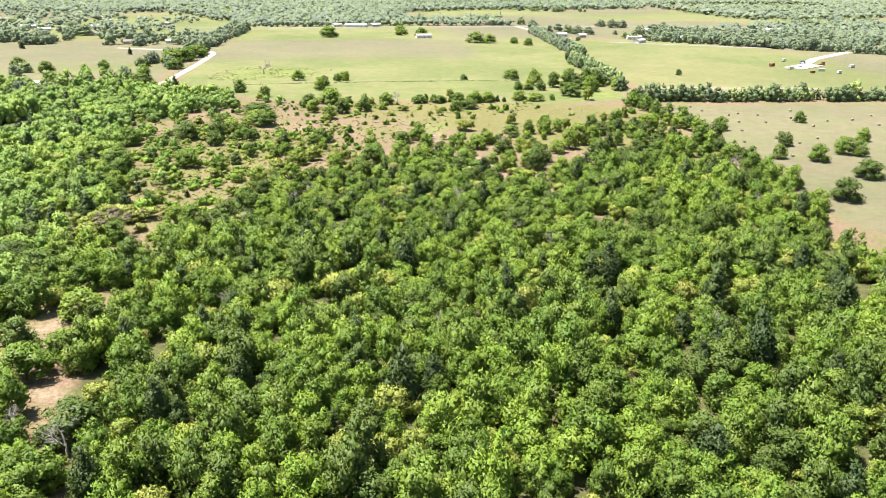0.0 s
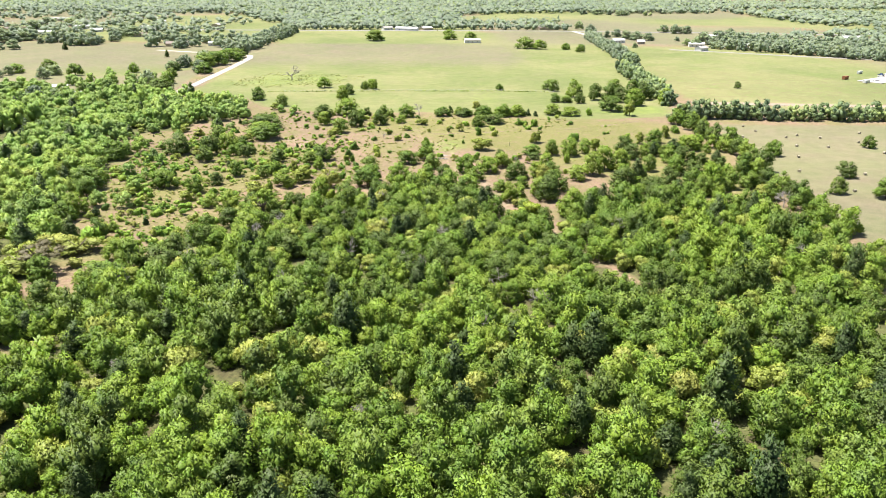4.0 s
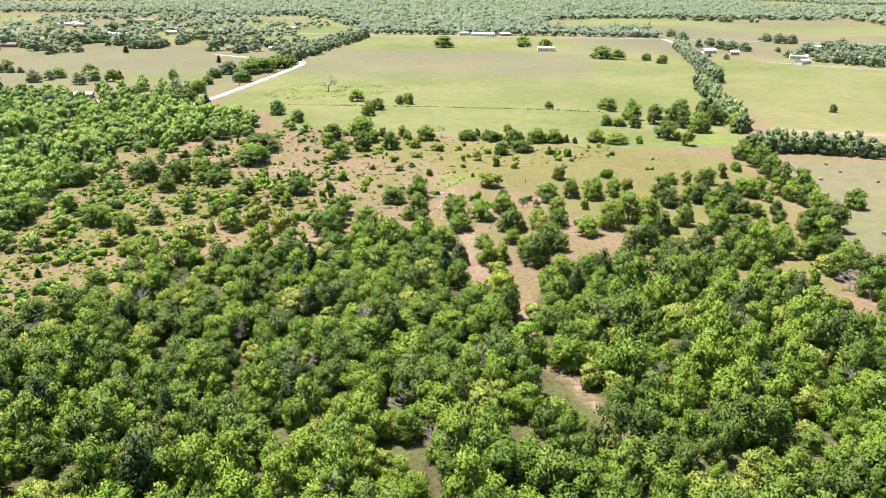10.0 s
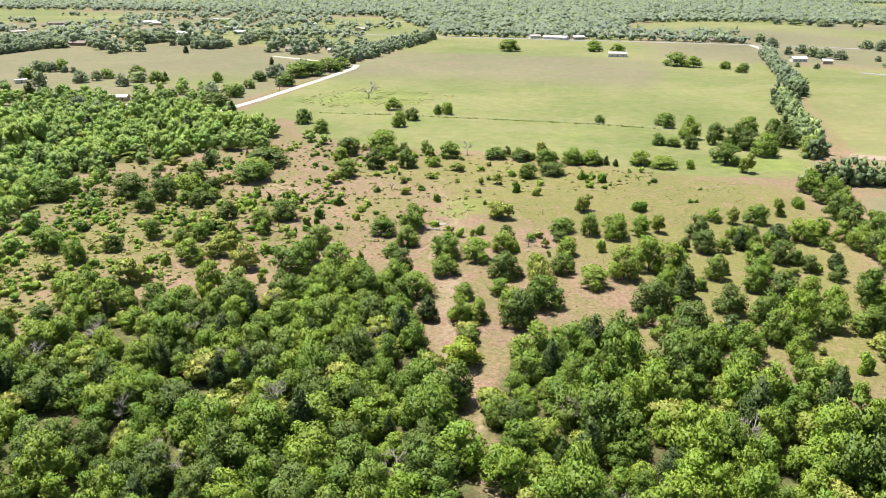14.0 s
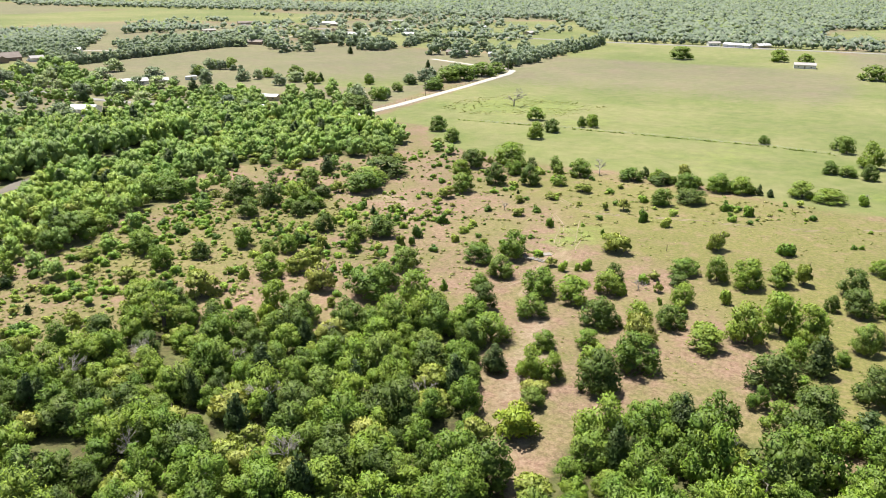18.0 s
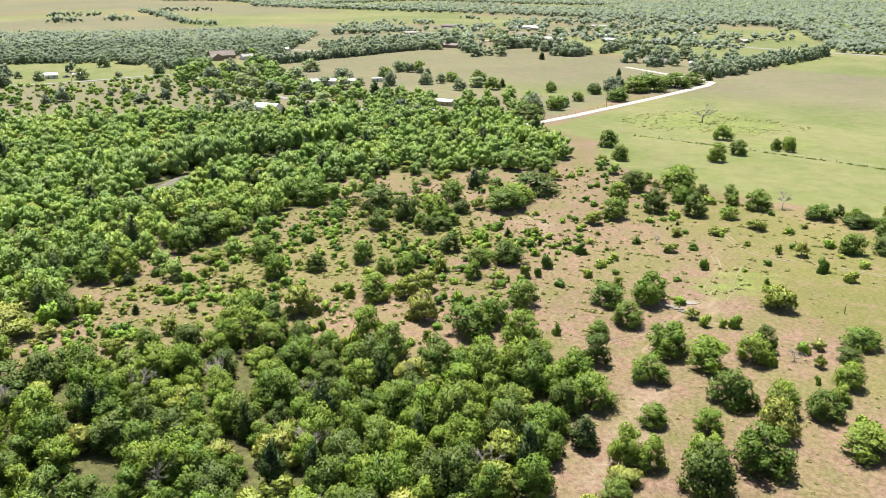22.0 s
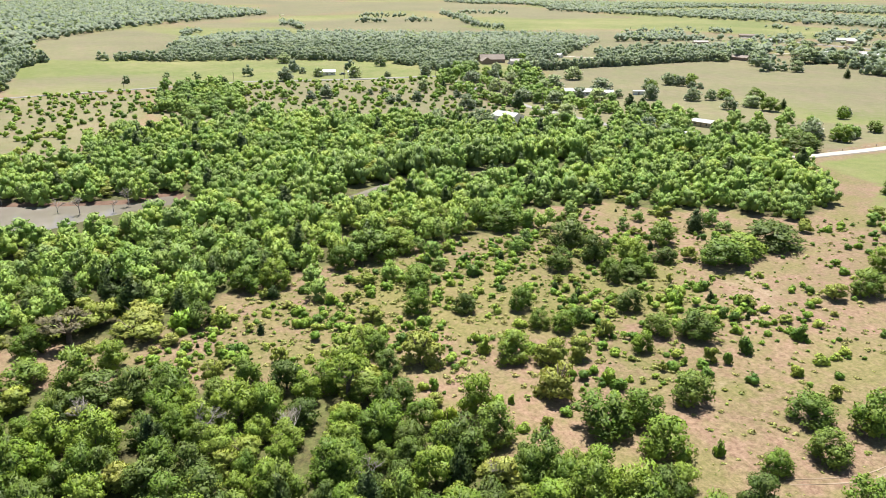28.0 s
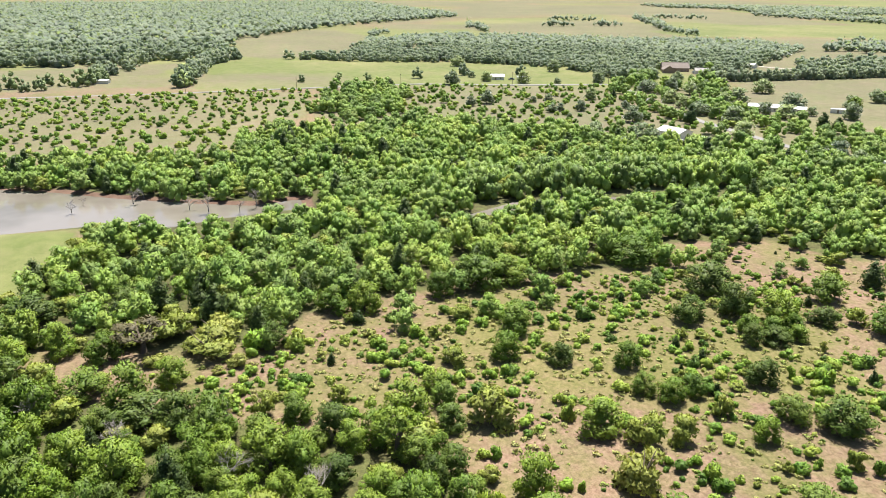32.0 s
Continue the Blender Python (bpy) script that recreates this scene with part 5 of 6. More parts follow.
lod_line = {"far": [crown_arrays("broad", 500 + i, 130, 0.100, True, 0.05, 1.12, 0.4, (0.72, 0.95), 12) for i in range(8)]}


def far_crown(seed, lumps, n_leaf):
    r = np.random.default_rng(seed)
    vs, fs, ns, total = [], [], [], 0
    for k in range(lumps):
        t, q = r.uniform(0, 6.283), 0.30 * math.sqrt(r.random())
        size = r.uniform(0.20, 0.30)
        v = OCT_V * r.uniform(0.75, 1.3, (len(OCT_V), 1)) * size + (math.cos(t) * q, math.sin(t) * q, r.uniform(0.22, 0.56))
        vs.append(v), fs.append(OCT_F + total), ns.append(unit(OCT_V * 0.6 + unit(v - (0, 0, 0.1)) * 0.6))
        total += len(OCT_V)
    v, f, nr = crown_arrays("broad", seed, n_leaf, 0.24, False, 0.1)
    vs.append(v), fs.append(f + total), ns.append(nr)
    return np.concatenate(vs), np.concatenate(fs), np.concatenate(ns)


lod_far = {"far": [far_crown(600 + i, 3, 5) for i in range(10)]}
joined_wood("south_woodland", behind, ("broad",), WOOD_LABEL, "woodland", {"broad": lod_mid["broad"]}, wood_leaves)
far = [s for s in far if math.hypot(s[0] - 60, s[1] - 150) < 2650 and s[0] < 100 + 0.85 * s[1]]
closer = [s for s in far if math.hypot(s[0], s[1] - 200) < 900]
farther = [s for s in far if math.hypot(s[0], s[1] - 200) >= 900]
joined_wood("tree_lines", [s for s in closer if math.hypot(s[0], s[1] - 200) < 600], ("far",), "green hedgerow trees between the fields", "trees", lod_line, {"far": wood_leaves["line"]})
joined_wood("tree_lines", lines_east, ("far",), "green trees along the edge of the hay field", "trees", {"far": lod_near["broad"]}, {"far": wood_leaves["broad"]})
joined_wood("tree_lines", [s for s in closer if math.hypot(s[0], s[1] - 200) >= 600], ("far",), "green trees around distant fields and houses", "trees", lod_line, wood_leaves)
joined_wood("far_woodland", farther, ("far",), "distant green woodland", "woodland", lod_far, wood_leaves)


# ---- buildings ----
def part(name, bm, material, parent, label=""):
    me = bpy.data.meshes.new(name)
    bmesh.ops.recalc_face_normals(bm, faces=bm.faces)
    bm.to_mesh(me), bm.free()
    me.materials.append(material)
    ob = new(name, me)
    ob.parent = parent
    if label:
        tagged(ob, label)
    return ob


def box(bm, x0, x1, y0, y1, z0, z1):
    v = [bm.verts.new(p) for p in ((x0, y0, z0), (x1, y0, z0), (x1, y1, z0), (x0, y1, z0), (x0, y0, z1), (x1, y0, z1), (x1, y1, z1), (x0, y1, z1))]
    for f in ((0, 3, 2, 1), (4, 5, 6, 7), (0, 1, 5, 4), (1, 2, 6, 5), (2, 3, 7, 6), (3, 0, 4, 7)):
        bm.faces.new([v[i] for i in f])
    return bm


def prism(bm, x0, x1, profile):
    """A profile of (y, z) drawn out from x0 to x1."""
    a = [bm.verts.new((x0, y, z)) for y, z in profile]
    c = [bm.verts.new((x1, y, z)) for y, z in profile]
    bm.faces.new(a), bm.faces.new(c[::-1])
    for i in range(len(profile)):
        j = (i + 1) % len(profile)
        bm.faces.new((a[i], a[j], c[j], c[i]))
    return bm


def house(name, x, y, turn, w, d, h, rise, roof, wall, label, windows=3, category="house"):
    """Gabled building: walls, two roof slopes with overhang, door, windows with frames."""
    root = tagged(new(name), label, category, "buildings of the farms and hamlet")
    root.matrix_basis = pose(x, y, ground_z(x, y) - 0.1, 0, 0, turn)
    part("wall", prism(bmesh.new(), -w / 2, w / 2, [(-d / 2, 0), (-d / 2, h), (0, h + rise), (d / 2, h), (d / 2, 0)]), wall, root)
    for s in (1, -1):
        e, k = 0.5, rise / (d / 2)
        part("roof", prism(bmesh.new(), -w / 2 - 0.4, w / 2 + 0.4, [(0, h + rise + 0.02), (s * (d / 2 + e), h - k * e + 0.02), (s * (d / 2 + e), h - k * e + 0.2), (0, h + rise + 0.2)]), roof, root)
    part("ridge", box(bmesh.new(), -w / 2 - 0.4, w / 2 + 0.4, -0.18, 0.18, h + rise + 0.14, h + rise + 0.26), roof, root)
    for s in (1, -1):
        yy = s * d / 2
        part("door", box(bmesh.new(), -0.5, 0.5, yy - 0.06, yy + 0.06, 0.1, 2.15), post_wood, root)
        for i in range(windows):
            cx = -w / 2 + (i + 0.7) * w / (windows + 0.4)
            if abs(cx) < 1.3:
                continue
            frame_ob = part("window_frame", box(bmesh.new(), cx - 0.65, cx + 0.65, yy - 0.05, yy + 0.05, 0.95, 2.15), white_wall, root)
            part("pane", box(bmesh.new(), cx - 0.55, cx + 0.55, yy - 0.07, yy + 0.07, 1.05, 2.05), glass, frame_ob)
    return root


house("barn", -275, 486, 20, 15, 11, 4.2, 1.8, white_metal, white_wall, "white metal-roofed barn at the edge of the wood", 2, "barn")
house("shed", -262, 496, 20, 6, 4, 2.4, 0.7, white_metal, tan_wall, "small white-roofed shed beside the barn", 1, "shed")
house("house", -346, 590, 55, 20, 9, 3.0, 1.4, white_metal, white_wall, "long white farmhouse with a white roof")
house("house", -334, 606, 50, 9, 7, 2.8, 1.2, white_metal, white_wall, "small white outbuilding near the farmhouse")
house("house", -214, 580, 15, 12, 7, 2.8, 1.0, white_metal, tan_wall, "low house with a bright white roof behind trees")
house("house", -566, 648, 70, 24, 14, 3.4, 4.2, brown_roof, brick_wall, "large brown brick house with a steep brown roof", 4)
house("house", -556, 636, -20, 13, 10, 3.2, 3.2, brown_roof, brick_wall, "gabled brick wing of the large brown house", 2)
house("garage", -540, 660, 70, 12, 9, 3.2, 2.0, grey_roof, white_wall, "pale garage with a light grey roof", 1, "garage")
house("house", -536, 466, 75, 14, 8, 3.0, 1.5, white_metal, white_wall, "white house with a white metal roof by the field")
house("shed", -528, 486, 75, 7, 5, 2.6, 0.8, grey_metal, tan_wall, "grey metal shed beside the white house", 1, "shed")
house("barn", -573, 146, 85, 22, 8, 2.6, 0.5, white_metal, white_wall, "low white open-field barn with a flat white roof", 1, "barn")
house("barn", -224, 896, 8, 22, 9, 3.2, 2.0, brown_roof, tan_wall, "long barn with a brown roof beyond the pasture", 5, "barn")
house("shed", -186, 902, 5, 12, 8, 3.0, 1.2, white_metal, white_wall, "white shed beside the long barn", 2, "shed")
house("shed", -698, 806, 40, 9, 7, 3.0, 1.2, white_metal, white_wall, "white shed at the edge of the woods", 1, "shed")
house("house", -577, 733, 30, 13, 8, 3.0, 1.5, white_metal, white_wall, "white-roofed house half hidden behind the hedge")
house("trailer_home", -329, 631, 60, 8, 3.2, 2.6, 0.3, white_metal, white_wall, "small white trailer in the dry field", 1, "trailer")
house("shed", -437, 888, 15, 8, 7, 3.0, 1.0, white_metal, white_wall, "small white shed at the field corner", 1, "shed")
house("house", -475, 892, 10, 20, 10, 3.0, 2.0, brown_roof, brick_wall, "brown-roofed house under large trees")
house("house", -190, 545, 20, 11, 7, 2.8, 1.2, white_metal, white_wall, "white-roofed cottage behind the wood")
for i, (hx, hy, hw) in enumerate([(-430, 1042, 26), (-455, 1050, 18), (-470, 1012, 14), (-410, 1020, 12), (-596, 1203, 40), (-560, 1192, 22), (-420, 1139, 20), (-500, 1100, 16), (-380, 1082, 14), (-640, 1000, 18),
                                  (-560, 985, 14), (-700, 1150, 24), (-350, 1250, 20), (-520, 1300, 24), (-620, 1110, 16), (-300, 1010, 14), (-330, 1130, 18), (-250, 1180, 20)]):
    house("house", hx, hy, (i * 37) % 90, hw, hw * 0.5, 3.2, 1.6, (white_metal, grey_roof, white_metal, brown_roof)[i % 4], (white_wall, tan_wall)[i % 2], "distant hamlet house with a " + ("white", "grey", "white", "brown")[i % 4] + " roof", 3)
for i, (hx, hy, hw) in enumerate([(19, 1127, 30), (45, 1135, 16), (-8, 1134, 14), (216, 1152, 36), (264, 950, 14), (286, 935, 9), (95, 944, 18), (300, 1010, 16), (340, 905, 16), (392, 892, 14), (436, 858, 18), (505, 842, 16), (560, 802, 14),
                                  (620, 905, 20), (700, 880, 18), (480, 962, 20), (565, 1000, 22), (400, 1010, 18), (330, 860, 14), (660, 1010, 22)]):
    house("house", hx, hy, (i * 53) % 60 - 15, hw, min(hw * 0.55, 12), 3.2, 1.6, (white_metal, white_metal, grey_roof, brown_roof)[i % 4], (white_wall, tan_wall)[i % 2], "roadside house with a " + ("white", "white", "grey", "brown")[i % 4] + " roof beyond the meadow", 3)


# ---- vehicles and stored things ----
def wheel_bm(r, w):
    bm = bmesh.new()
    bmesh.ops.create_cone(bm, cap_ends=True, segments=14, radius1=r, radius2=r, depth=w, matrix=Euler((math.pi / 2, 0, 0)).to_matrix().to_4x4())
    return bm


def on_wheels(root, places, r, w):
    for x, y in places:
        wh = part("wheel", wheel_bm(r, w), rubber, root)
        wh.matrix_basis = Matrix.Translation((x, y, r))
        rim = part("rim", wheel_bm(r * 0.55, w * 1.1), grey_metal, wh)


def pickup(x, y, turn, paint, label):
    root = tagged(new("pickup_truck"), label, "pickup", "parked vehicles")
    root.matrix_basis = pose(x, y, ground_z(x, y), 0, 0, turn)
    part("body", prism(bmesh.new(), -0.95, 0.95, [(-2.7, 0.45), (2.7, 0.45), (2.7, 0.95), (1.2, 1.1), (-2.7, 1.1)]), paint, root)
    part("cab", prism(bmesh.new(), -0.85, 0.85, [(-0.9, 1.1), (1.3, 1.1), (0.7, 1.8), (-0.7, 1.8)]), paint, root)
    part("windscreen", prism(bmesh.new(), -0.78, 0.78, [(1.27, 1.15), (0.75, 1.76), (0.80, 1.76), (1.32, 1.15)]), glass, root)
    part("bed_floor", box(bmesh.new(), -0.75, 0.75, -2.6, -1.0, 1.105, 1.13), rubber, root)
    for sx in (-0.9, 0.9):
        for sy in (-1.7, 1.75):
            wh = part("wheel", wheel_bm(0.38, 0.26), rubber, root)
            wh.matrix_basis = pose(sx, sy, 0.38, 0, 0, 90)
            part("rim", wheel_bm(0.2, 0.28), grey_metal, wh)
    return root


blue_paint = plain_material("blue_car_paint", (0.04, 0.07, 0.16), (0.06, 0.09, 0.2), 0.5, 0.3, 0.0, 0.5)
red_paint = plain_material("red_car_paint", (0.24, 0.03, 0.03), (0.30, 0.05, 0.04), 0.5, 0.35, 0.0, 0.5)
for x, y, t, m, lab in ((-264, 484, 30, white_metal, "white pickup parked beside the barn"), (-545, 655, 70, white_metal, "white pickup on the pale drive"), (-530, 478, 10, blue_paint, "blue pickup near the white house"),
                        (402, 652, 40, white_metal, "white pickup in the storage yard"), (412, 640, 60, red_paint, "red pickup in the storage yard"), (408, 662, 20, blue_paint, "blue pickup in the storage yard"), (-338, 584, 55, red_paint, "red pickup at the farmhouse")):
    pickup(x, y, t, m, lab)


def container(x, y, turn, w, d, h, paint, label, category="container"):
    """A ribbed steel box on skids."""
    root = tagged(new("storage_container"), label, category, "stored boxes of the yard")
    root.matrix_basis = pose(x, y, ground_z(x, y) + 0.2, 0, 0, turn)
    part("body", box(bmesh.new(), -w / 2, w / 2, -d / 2, d / 2, 0.15, h), paint, root)
    part("roof", box(bmesh.new(), -w / 2 - 0.05, w / 2 + 0.05, -d / 2 - 0.05, d / 2 + 0.05, h, h + 0.08), paint, root)
    for s in (-1, 1):
        part("skid", box(bmesh.new(), -w / 2, w / 2, s * d / 3 - 0.1, s * d / 3 + 0.1, -0.25, 0.15), rust, root)
        for k in range(5):
            cx = -w / 2 + (k + 0.5) * w / 5
            part("rib", box(bmesh.new(), cx - 0.06, cx + 0.06, s * d / 2 - 0.05, s * d / 2 + 0.05, 0.15, h), paint, root)


for x, y, t, w, d, h, m, lab in ((367, 641, 35, 8, 3, 3.2, rust, "rust-red steel container at the yard's edge"), (396, 673, 40, 9, 2.6, 2.6, white_metal, "white storage trailer in the yard"), (372, 620, 30, 8, 3, 2.8, white_metal, "white storage trailer in the yard"),
                                 (390, 604, -30, 7, 3, 2.6, white_metal, "white box trailer in the yard"), (376, 594, 10, 5, 2.4, 2.2, rust, "small rusty box behind the yard"), (394, 586, 0, 4, 3, 3.0, white_metal, "white tank box in the field"),
                                 (430, 624, 20, 7, 3, 3.0, white_metal, "white trailer by the bushes"), (420, 650, 50, 8, 2.6, 2.6, rust, "rusty container among stored gear"), (385, 630, 35, 12, 2.6, 1.4, white_metal, "low white flatbed trailer in the yard")):
    container(x, y, t, w * 0.72, d * 0.8, h * 0.72, m, lab)
bm = bmesh.new()
box(bm, -20, 20, -9, 9, -0.3, 0.4)
bmesh.ops.bevel(bm, geom=bm.edges[:], offset=0.25, segments=1)
me = bpy.data.meshes.new("yard_pad")
bm.to_mesh(me), bm.free()
me.materials.append(gravel)
tagged(new("yard_pad", me), "pale gravel yard for stored trailers", "yard", kind="structure").matrix_basis = pose(392, 634, 0, 0, 0, 35)

# ---- hay bales ----
bale_bm = bmesh.new()
bmesh.ops.create_cone(bale_bm, cap_ends=True, segments=20, radius1=0.6, radius2=0.6, depth=1.15, matrix=Matrix.Translation((0, 0, 0.58)) @ Euler((0, math.pi / 2, 0)).to_matrix().to_4x4())
bmesh.ops.bevel(bale_bm, geom=[e for e in bale_bm.edges if len(e.link_faces) == 2 and any(len(f.verts) > 4 for f in e.link_faces)], offset=0.12, segments=2)
bale_me = bpy.data.meshes.new("hay_bale")
bale_bm.to_mesh(bale_me), bale_bm.free()
bale_me.materials.append(wrap)
for i, (x, y) in enumerate([(208, 449), (209, 435), (226, 424), (214, 399), (235, 418), (228, 396), (249, 407), (248, 383), (232, 353), (199, 319), (265, 397), (281, 399), (286, 383), (217, 344), (183, 313), (218, 419), (262, 430), (300, 410),
                            (310, 385), (275, 360), (300, 340), (196, 420), (204, 376), (192, 350), (330, 420)]):
    tagged(new("hay_bale", bale_me), "round pale straw bale lying in the mown field", "hay bale", "bales in the hay field").matrix_basis = pose(x, y, ground_z(x, y) - 0.05, 0, 0, i * 41)


# ---- dead trees and pond snags ----
def dead_segments(rng, height, wide):
    seg = []

    def grow(p, d, length, rad, depth):
        q = p + d * length
        seg.append((p, q, rad, rad * 0.6))
        if depth:
            for k in range((5, 4, 4, 3)[depth - 1]):
                nd = d + rng.normal(0, 0.55, 3) * (wide, wide, 0.7)
                nd[2] = abs(nd[2]) * 0.8 + 0.1
                nd /= np.linalg.norm(nd)
                grow(p + d * length * rng.uniform(0.5, 1.0), nd, length * rng.uniform(0.55, 0.9), rad * 0.52, depth - 1)

    grow(np.array((0.0, 0.0, -0.3)), np.array((0.0, 0.0, 1.0)), height * 0.36, height * 0.034, 4)
    return seg


def dead_tree(x, y, size, seed, label, name="dead_tree", height=1.0, wide=1.1):
    rng2 = np.random.default_rng(seed)
    seg = dead_segments(rng2, size * height, wide)
    root = tagged(new(name), label, "dead tree", "leafless trees")
    root.matrix_basis = pose(x, y, ground_z(x, y), 0, 0, seed * 57)
    each = (len(seg) - 1) // 3
    for nm, chosen_seg in [("trunk", seg[:1])] + [("limb", seg[1 + each * k:1 + each * (k + 1)]) for k in range(3)]:
        new(nm, raw_mesh(nm, *limb_arrays(chosen_seg, 4), [dead_bark])).parent = root


for i, (x, y, d, *_) in enumerate(DEADS):
    dead_tree(x, y, max(d * (1.25 if y > 600 else 1.15), 4.5), i + 1, "grey leafless tree with spreading branches", height=1.05 if y > 600 else 0.95, wide=2.3 if y > 600 else 1.2)
for i, (x, y, d) in enumerate([(-196, 203, 4.5), (-203, 223, 5.5), (-191, 244, 5.0), (-186, 251, 6.0), (-183, 262, 4.5), (-214, 233, 5.0), (-210, 226, 4.5), (-190, 268, 6.0), (-206, 205, 3.0)]):
    dead_tree(x, y, d, i + 40, "bare grey snag standing in muddy pond water", "pond_snag", 1.2, 0.8)
for i, (x, y, d) in enumerate([(-38, 262, 6), (-20, 262, 7), (10, 250, 6), (30, 235, 7), (-5, 225, 6), (60, 210, 6), (100, 240, 7), (125, 265, 7), (-30, 180, 6), (20, 160, 7), (-50, 120, 7), (80, 150, 7), (110, 190, 6), (-62, 128, 6), (45, 195, 6), (-12, 276, 6), (5, 285, 5), (18, 302, 6), (-33, 243, 6), (-47, 226, 7), (22, 272, 6), (48, 288, 6), (66, 244, 6), (95, 268, 7), (112, 288, 6), (38, 258, 7), (-22, 205, 7), (52, 226, 6), (140, 240, 7)]):
    dead_tree(x, y, d, i + 70, "grey leafless tree between green crowns of the wood", height=1.25, wide=0.9)

# ---- slab, rubble and post in the scrubland ----
bm = box(bmesh.new(), -2.4, 2.4, -1.2, 1.2, -0.4, 0.10)
bmesh.ops.bevel(bm, geom=bm.edges[:], offset=0.05, segments=1)
me = bpy.data.meshes.new("concrete_slab")
bm.to_mesh(me), bm.free()
me.materials.append(concrete)
tagged(new("concrete_slab", me), "pale grey concrete slab lying in the grass", "slab").matrix_basis = pose(42, 381, ground_z(42, 381) + 0.02, 0, 0, 40)
rr = np.random.default_rng(5)
for i in range(26):
    bm = bmesh.new()
    bmesh.ops.create_icosphere(bm, subdivisions=1, radius=1.0)
    for v in bm.verts:
        v.co *= rr.uniform(0.7, 1.25)
        v.co = Vector((v.co.x * rr.uniform(0.5, 0.7), v.co.y * 0.4, v.co.z * 0.25))
    me = bpy.data.meshes.new("rubble_block")
    bm.to_mesh(me), bm.free()
    me.materials.append(concrete)
    f = i / 26
    x, y = 37 + 7 * f + rr.uniform(-0.8, 0.8), 377 - 1.5 * f + rr.uniform(-1.0, 1.0)
    tagged(new("rubble_block", me), "broken grey concrete block in a rubble row", "rubble", "rubble beside the slab").matrix_basis = pose(x, y, ground_z(x, y) + 0.15, 0, 0, rr.uniform(0, 180))


def utility_pole(x, y, turn):
    root = tagged(new("utility_pole"), "weathered wooden utility pole with a crossarm", "utility pole", "poles along the lanes")
    root.matrix_basis = pose(x, y, ground_z(x, y) - 0.2, 0, 0, turn)
    bm = bmesh.new()
    bmesh.ops.create_cone(bm, cap_ends=True, segments=8, radius1=0.18, radius2=0.11, depth=10, matrix=Matrix.Translation((0, 0, 5)))
    part("pole", bm, post_wood, root)
    arm = part("crossarm", box(bmesh.new(), -1.2, 1.2, -0.17, -0.07, 9.2, 9.4), post_wood, root)
    for k in (-1.05, -0.4, 0.4, 1.05):
        part("insulator", box(bmesh.new(), k - 0.05, k + 0.05, -0.16, -0.08, 9.4, 9.6), glass, arm)


for x, y, t in ((-503, 470, 10), (-492, 548, 60), (-430, 546, 80), (-370, 538, 85), (-310, 534, 80), (-506, 380, 0), (-506, 300, 0), (-501, 220, 0), (-130, 640, 0), (-129, 720, 0), (-132, 800, 0), (-250, 1112, 90), (60, 1114, 90), (180, 1116, 90)):
    utility_pole(x, y, t)
bm = bmesh.new()
bmesh.ops.create_cone(bm, cap_ends=True, segments=8, radius1=0.14, radius2=0.10, depth=2.2, matrix=Matrix.Translation((0, 0, 0.9)))
me = bpy.data.meshes.new("post")
bm.to_mesh(me), bm.free()
me.materials.append(post_wood)
tagged(new("post", me), "single dark wooden post in the pasture", "post").matrix_basis = pose(75, 401, ground_z(75, 401), 4)


# ---- field fences ----
post_bm = bmesh.new()
bmesh.ops.create_cone(post_bm, cap_ends=True, segments=6, radius1=0.09, radius2=0.08, depth=1.5, matrix=Matrix.Translation((0, 0, 0.6)))
post_me = bpy.data.meshes.new("fence_post")
post_bm.to_mesh(post_me), post_bm.free()
post_me.materials.append(post_wood)


def fence(line, gap, label):
    root = tagged(new("wire_fence"), label, "fence", "field fences")
    for (x1, y1), (x2, y2) in zip(line, line[1:]):
        k = max(1, int(math.hypot(x2 - x1, y2 - y1) / gap))
        for i in range(k):
            x, y = x1 + (x2 - x1) * i / k, y1 + (y2 - y1) * i / k
            p = new("post", post_me)
            p.parent, p.matrix_basis = root, Matrix.Translation((x, y, ground_z(x, y)))
        for z in (0.4, 0.75, 1.1):
            part("wire", bmesh_wire((x1, y1, z), (x2, y2, z)), grey_metal, root)


def bmesh_wire(p, q):
    bm = bmesh.new()
    d = Vector((-(q[1] - p[1]), q[0] - p[0], 0)).normalized() * 0.012
    ring = [[bm.verts.new(Vector(e) + o) for o in (d, Vector((0, 0, 0.02)), -d)] for e in (p, q)]
    for i in range(3):
        bm.faces.new((ring[0][i], ring[0][(i + 1) % 3], ring[1][(i + 1) % 3], ring[1][i]))
    return bm


fence([(-60, 572), (-14, 575), (31, 577), (89, 577), (125, 570)], 6.0, "wire fence with wooden posts across the meadow")
fence([(-134, 575), (-130, 690), (-131, 780)], 8.0, "wire fence with wooden posts along the gravel road")
fence([(200, 520), (260, 513), (330, 505)], 8.0, "wire fence with wooden posts by the hedge")


# ---- wheel ruts in the dry grass ----
rut_soil = plain_material("rut_soil", (0.21, 0.165, 0.115), (0.29, 0.23, 0.165), 0.7, 0.95)


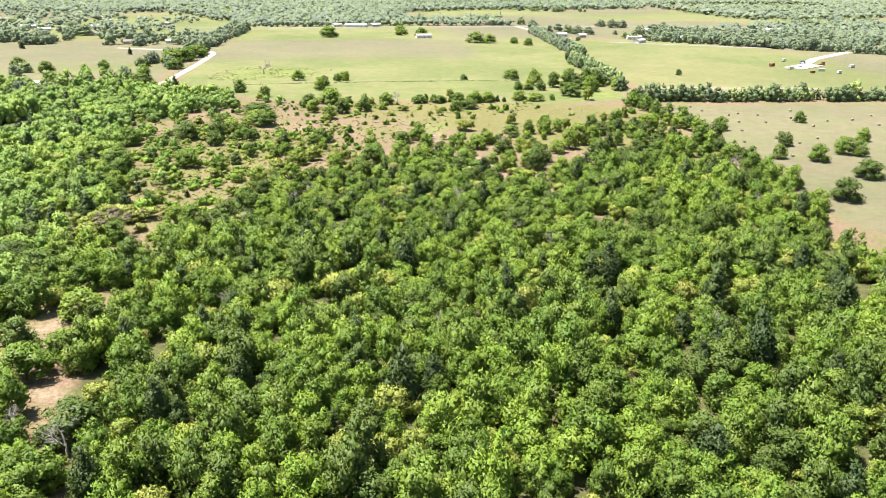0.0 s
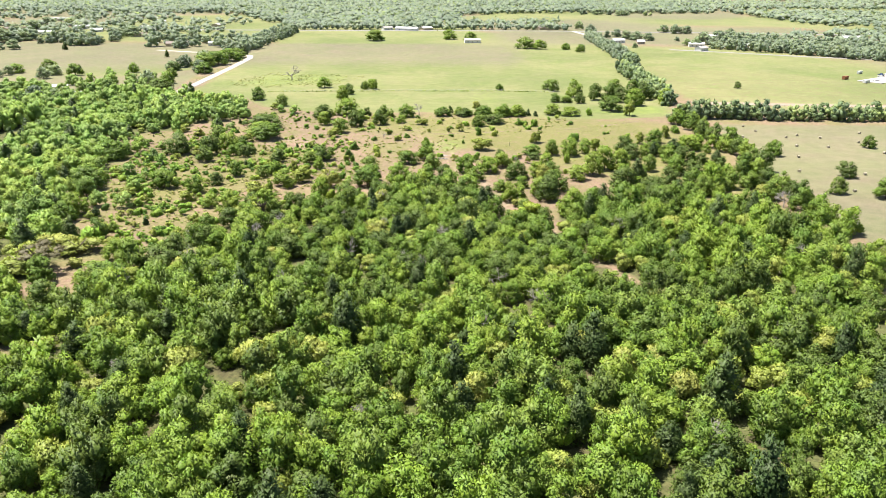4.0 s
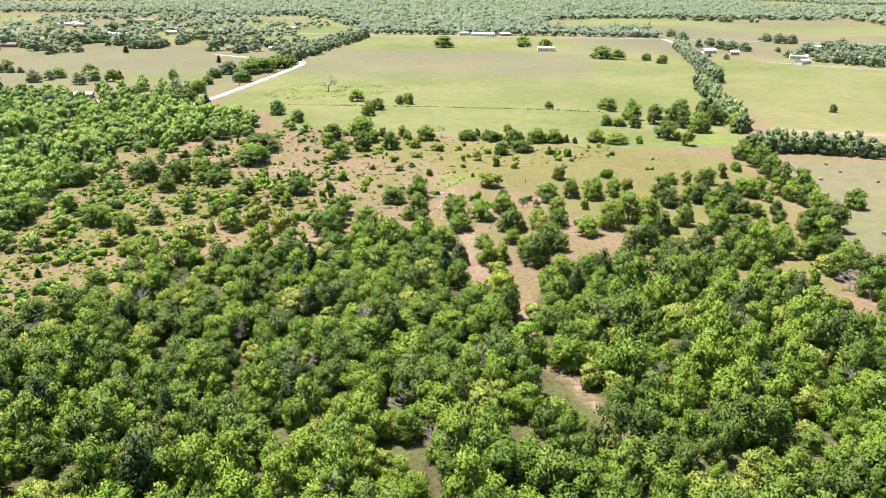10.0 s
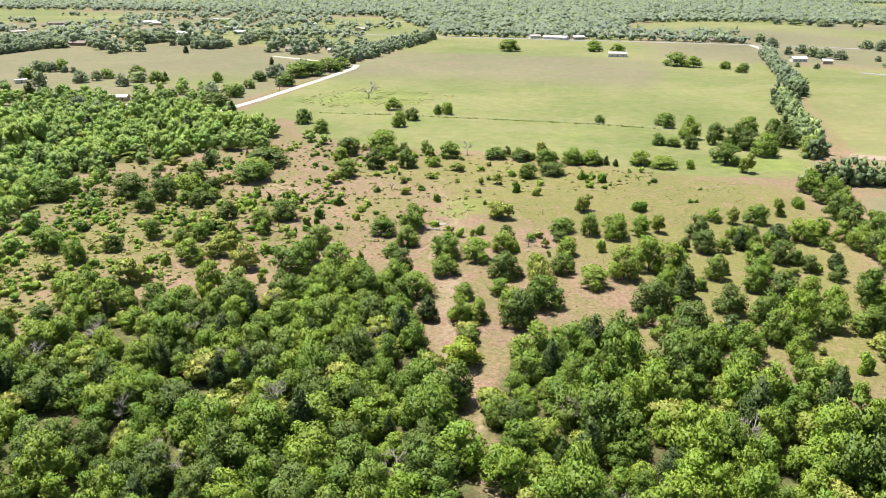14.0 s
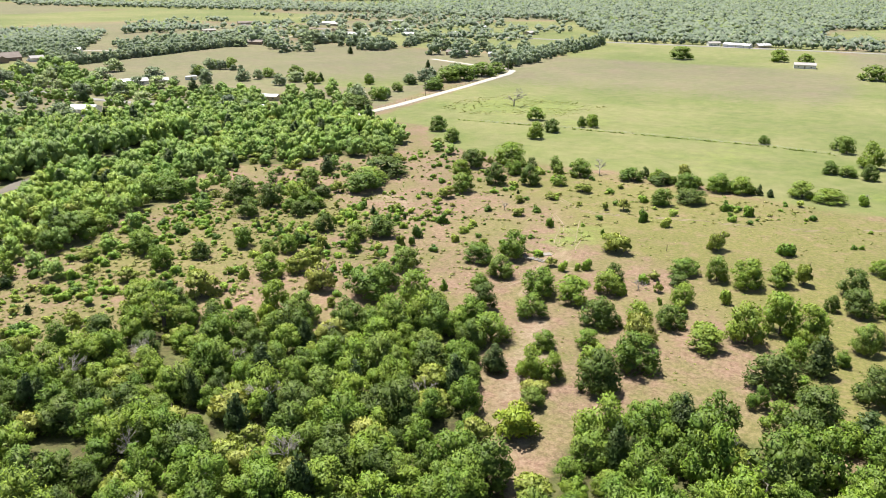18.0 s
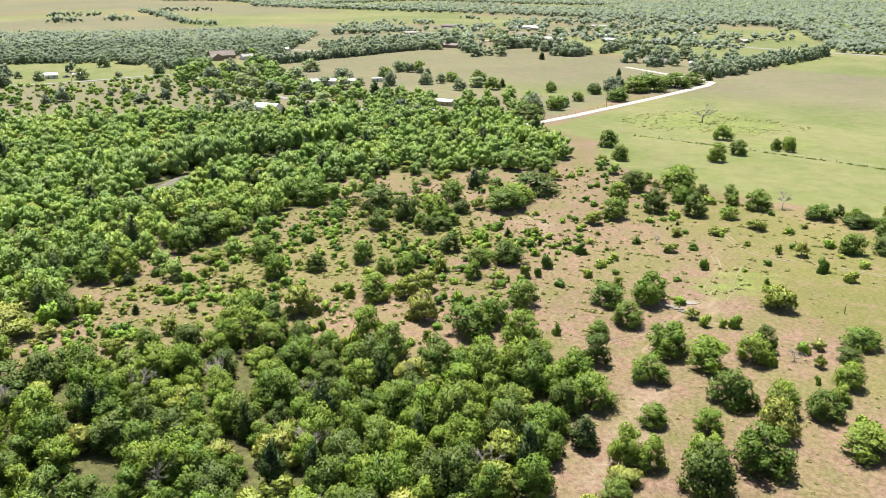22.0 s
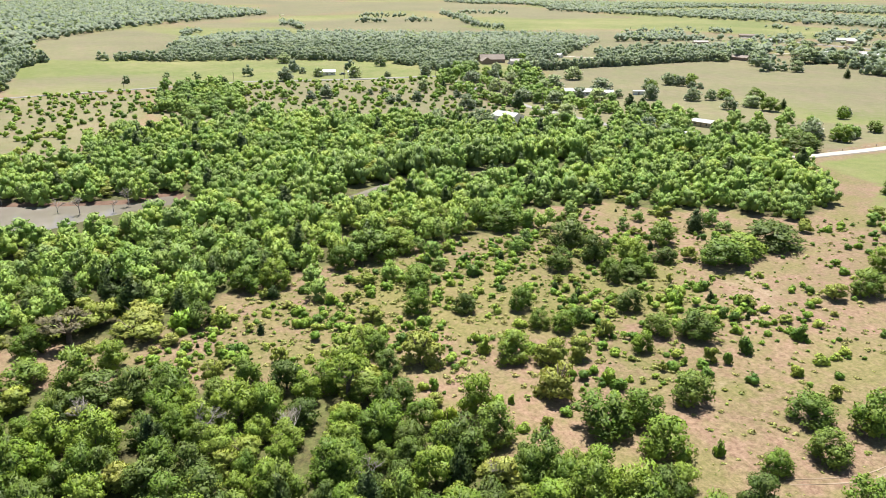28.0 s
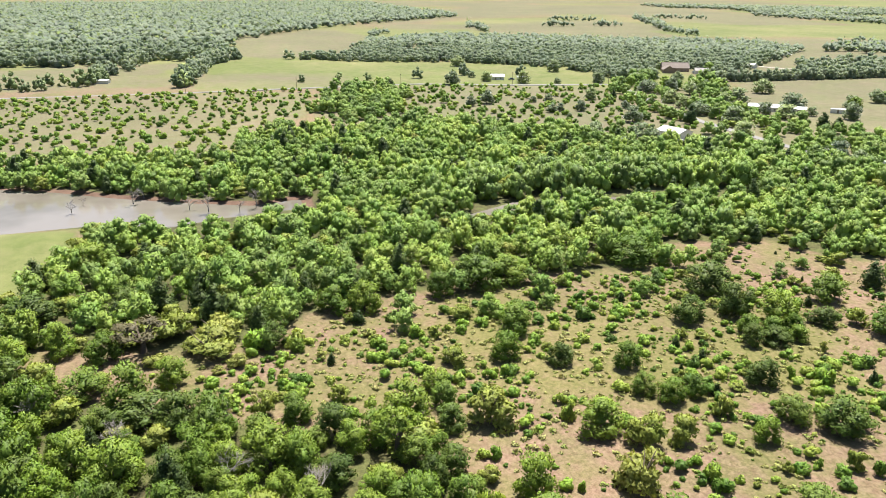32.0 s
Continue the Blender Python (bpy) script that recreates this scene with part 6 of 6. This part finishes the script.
def wheel_rut(line, width, seed):
    """One worn strip that follows the ground, its width uneven, broken where grass has closed over it."""
    r = np.random.default_rng(seed)
    pts = []
    for (x1, y1), (x2, y2) in zip(line, line[1:]):
        k = max(2, int(math.hypot(x2 - x1, y2 - y1) / 1.2))
        pts += [(x1 + (x2 - x1) * i / k, y1 + (y2 - y1) * i / k) for i in range(k)]
    pts = np.array(pts + [line[-1]])
    for _ in range(6):
        pts[1:-1] = 0.25 * pts[:-2] + 0.5 * pts[1:-1] + 0.25 * pts[2:]
    d = np.gradient(pts, axis=0)
    d /= np.linalg.norm(d, axis=1)[:, None]
    s = np.stack([-d[:, 1], d[:, 0]], 1)
    out = []
    for side in (-0.75, 0.75):
        mid_line = pts + s * side
        w = width * 0.5 * np.clip(0.35 + 1.3 * wave(mid_line[:, 0], mid_line[:, 1], 4.0, seed) + r.uniform(-0.15, 0.15, len(pts)), 0.12, 2)
        bm, rows = bmesh.new(), []
        for (x, y), (sx, sy), half in zip(mid_line, s, w):
            z = ground_z(x, y)
            rows.append([bm.verts.new((x + sx * half * k, y + sy * half * k, z + dz)) for k, dz in ((1.25, -0.05), (0.8, 0.07), (-0.8, 0.07), (-1.25, -0.05))])
        for i, (r1, r2) in enumerate(zip(rows, rows[1:])):
            if wave(*mid_line[i], 7.0, seed + 3) > 0.42:
                for k in range(3):
                    bm.faces.new((r1[k], r1[k + 1], r2[k + 1], r2[k]))
        bmesh.ops.recalc_face_normals(bm, faces=bm.faces)
        me = bpy.data.meshes.new("wheel_rut")
        bm.to_mesh(me), bm.free()
        me.materials.append(rut_soil)
        out.append(tagged(new("wheel_rut", me), "pale worn wheel rut in dry grass", "track", kind="structure"))
    return out


for i, (line, width) in enumerate((
        ([(26, 443), (36, 433), (45, 429), (58, 432), (71, 434.5), (83, 436.6), (96, 438), (106, 439), (121, 443.5), (140, 455), (156, 465)], 0.7),
        ([(31, 423), (37.1, 413.5), (39.8, 406.6), (40.6, 400), (42.3, 393)], 0.6),
        ([(36.9, 413.3), (43.8, 405.4)], 0.4),
        ([(43, 419), (45.6, 407), (48, 397.7), (48, 390), (50.2, 386)], 0.45),
        ([(32.8, 393), (36.2, 385), (38, 378.8)], 0.5),
        ([(37.9, 347.4), (40.8, 353.5), (43.3, 360.4), (43.4, 371)], 0.5))):
    wheel_rut(line, width * 0.5, 40 + i)
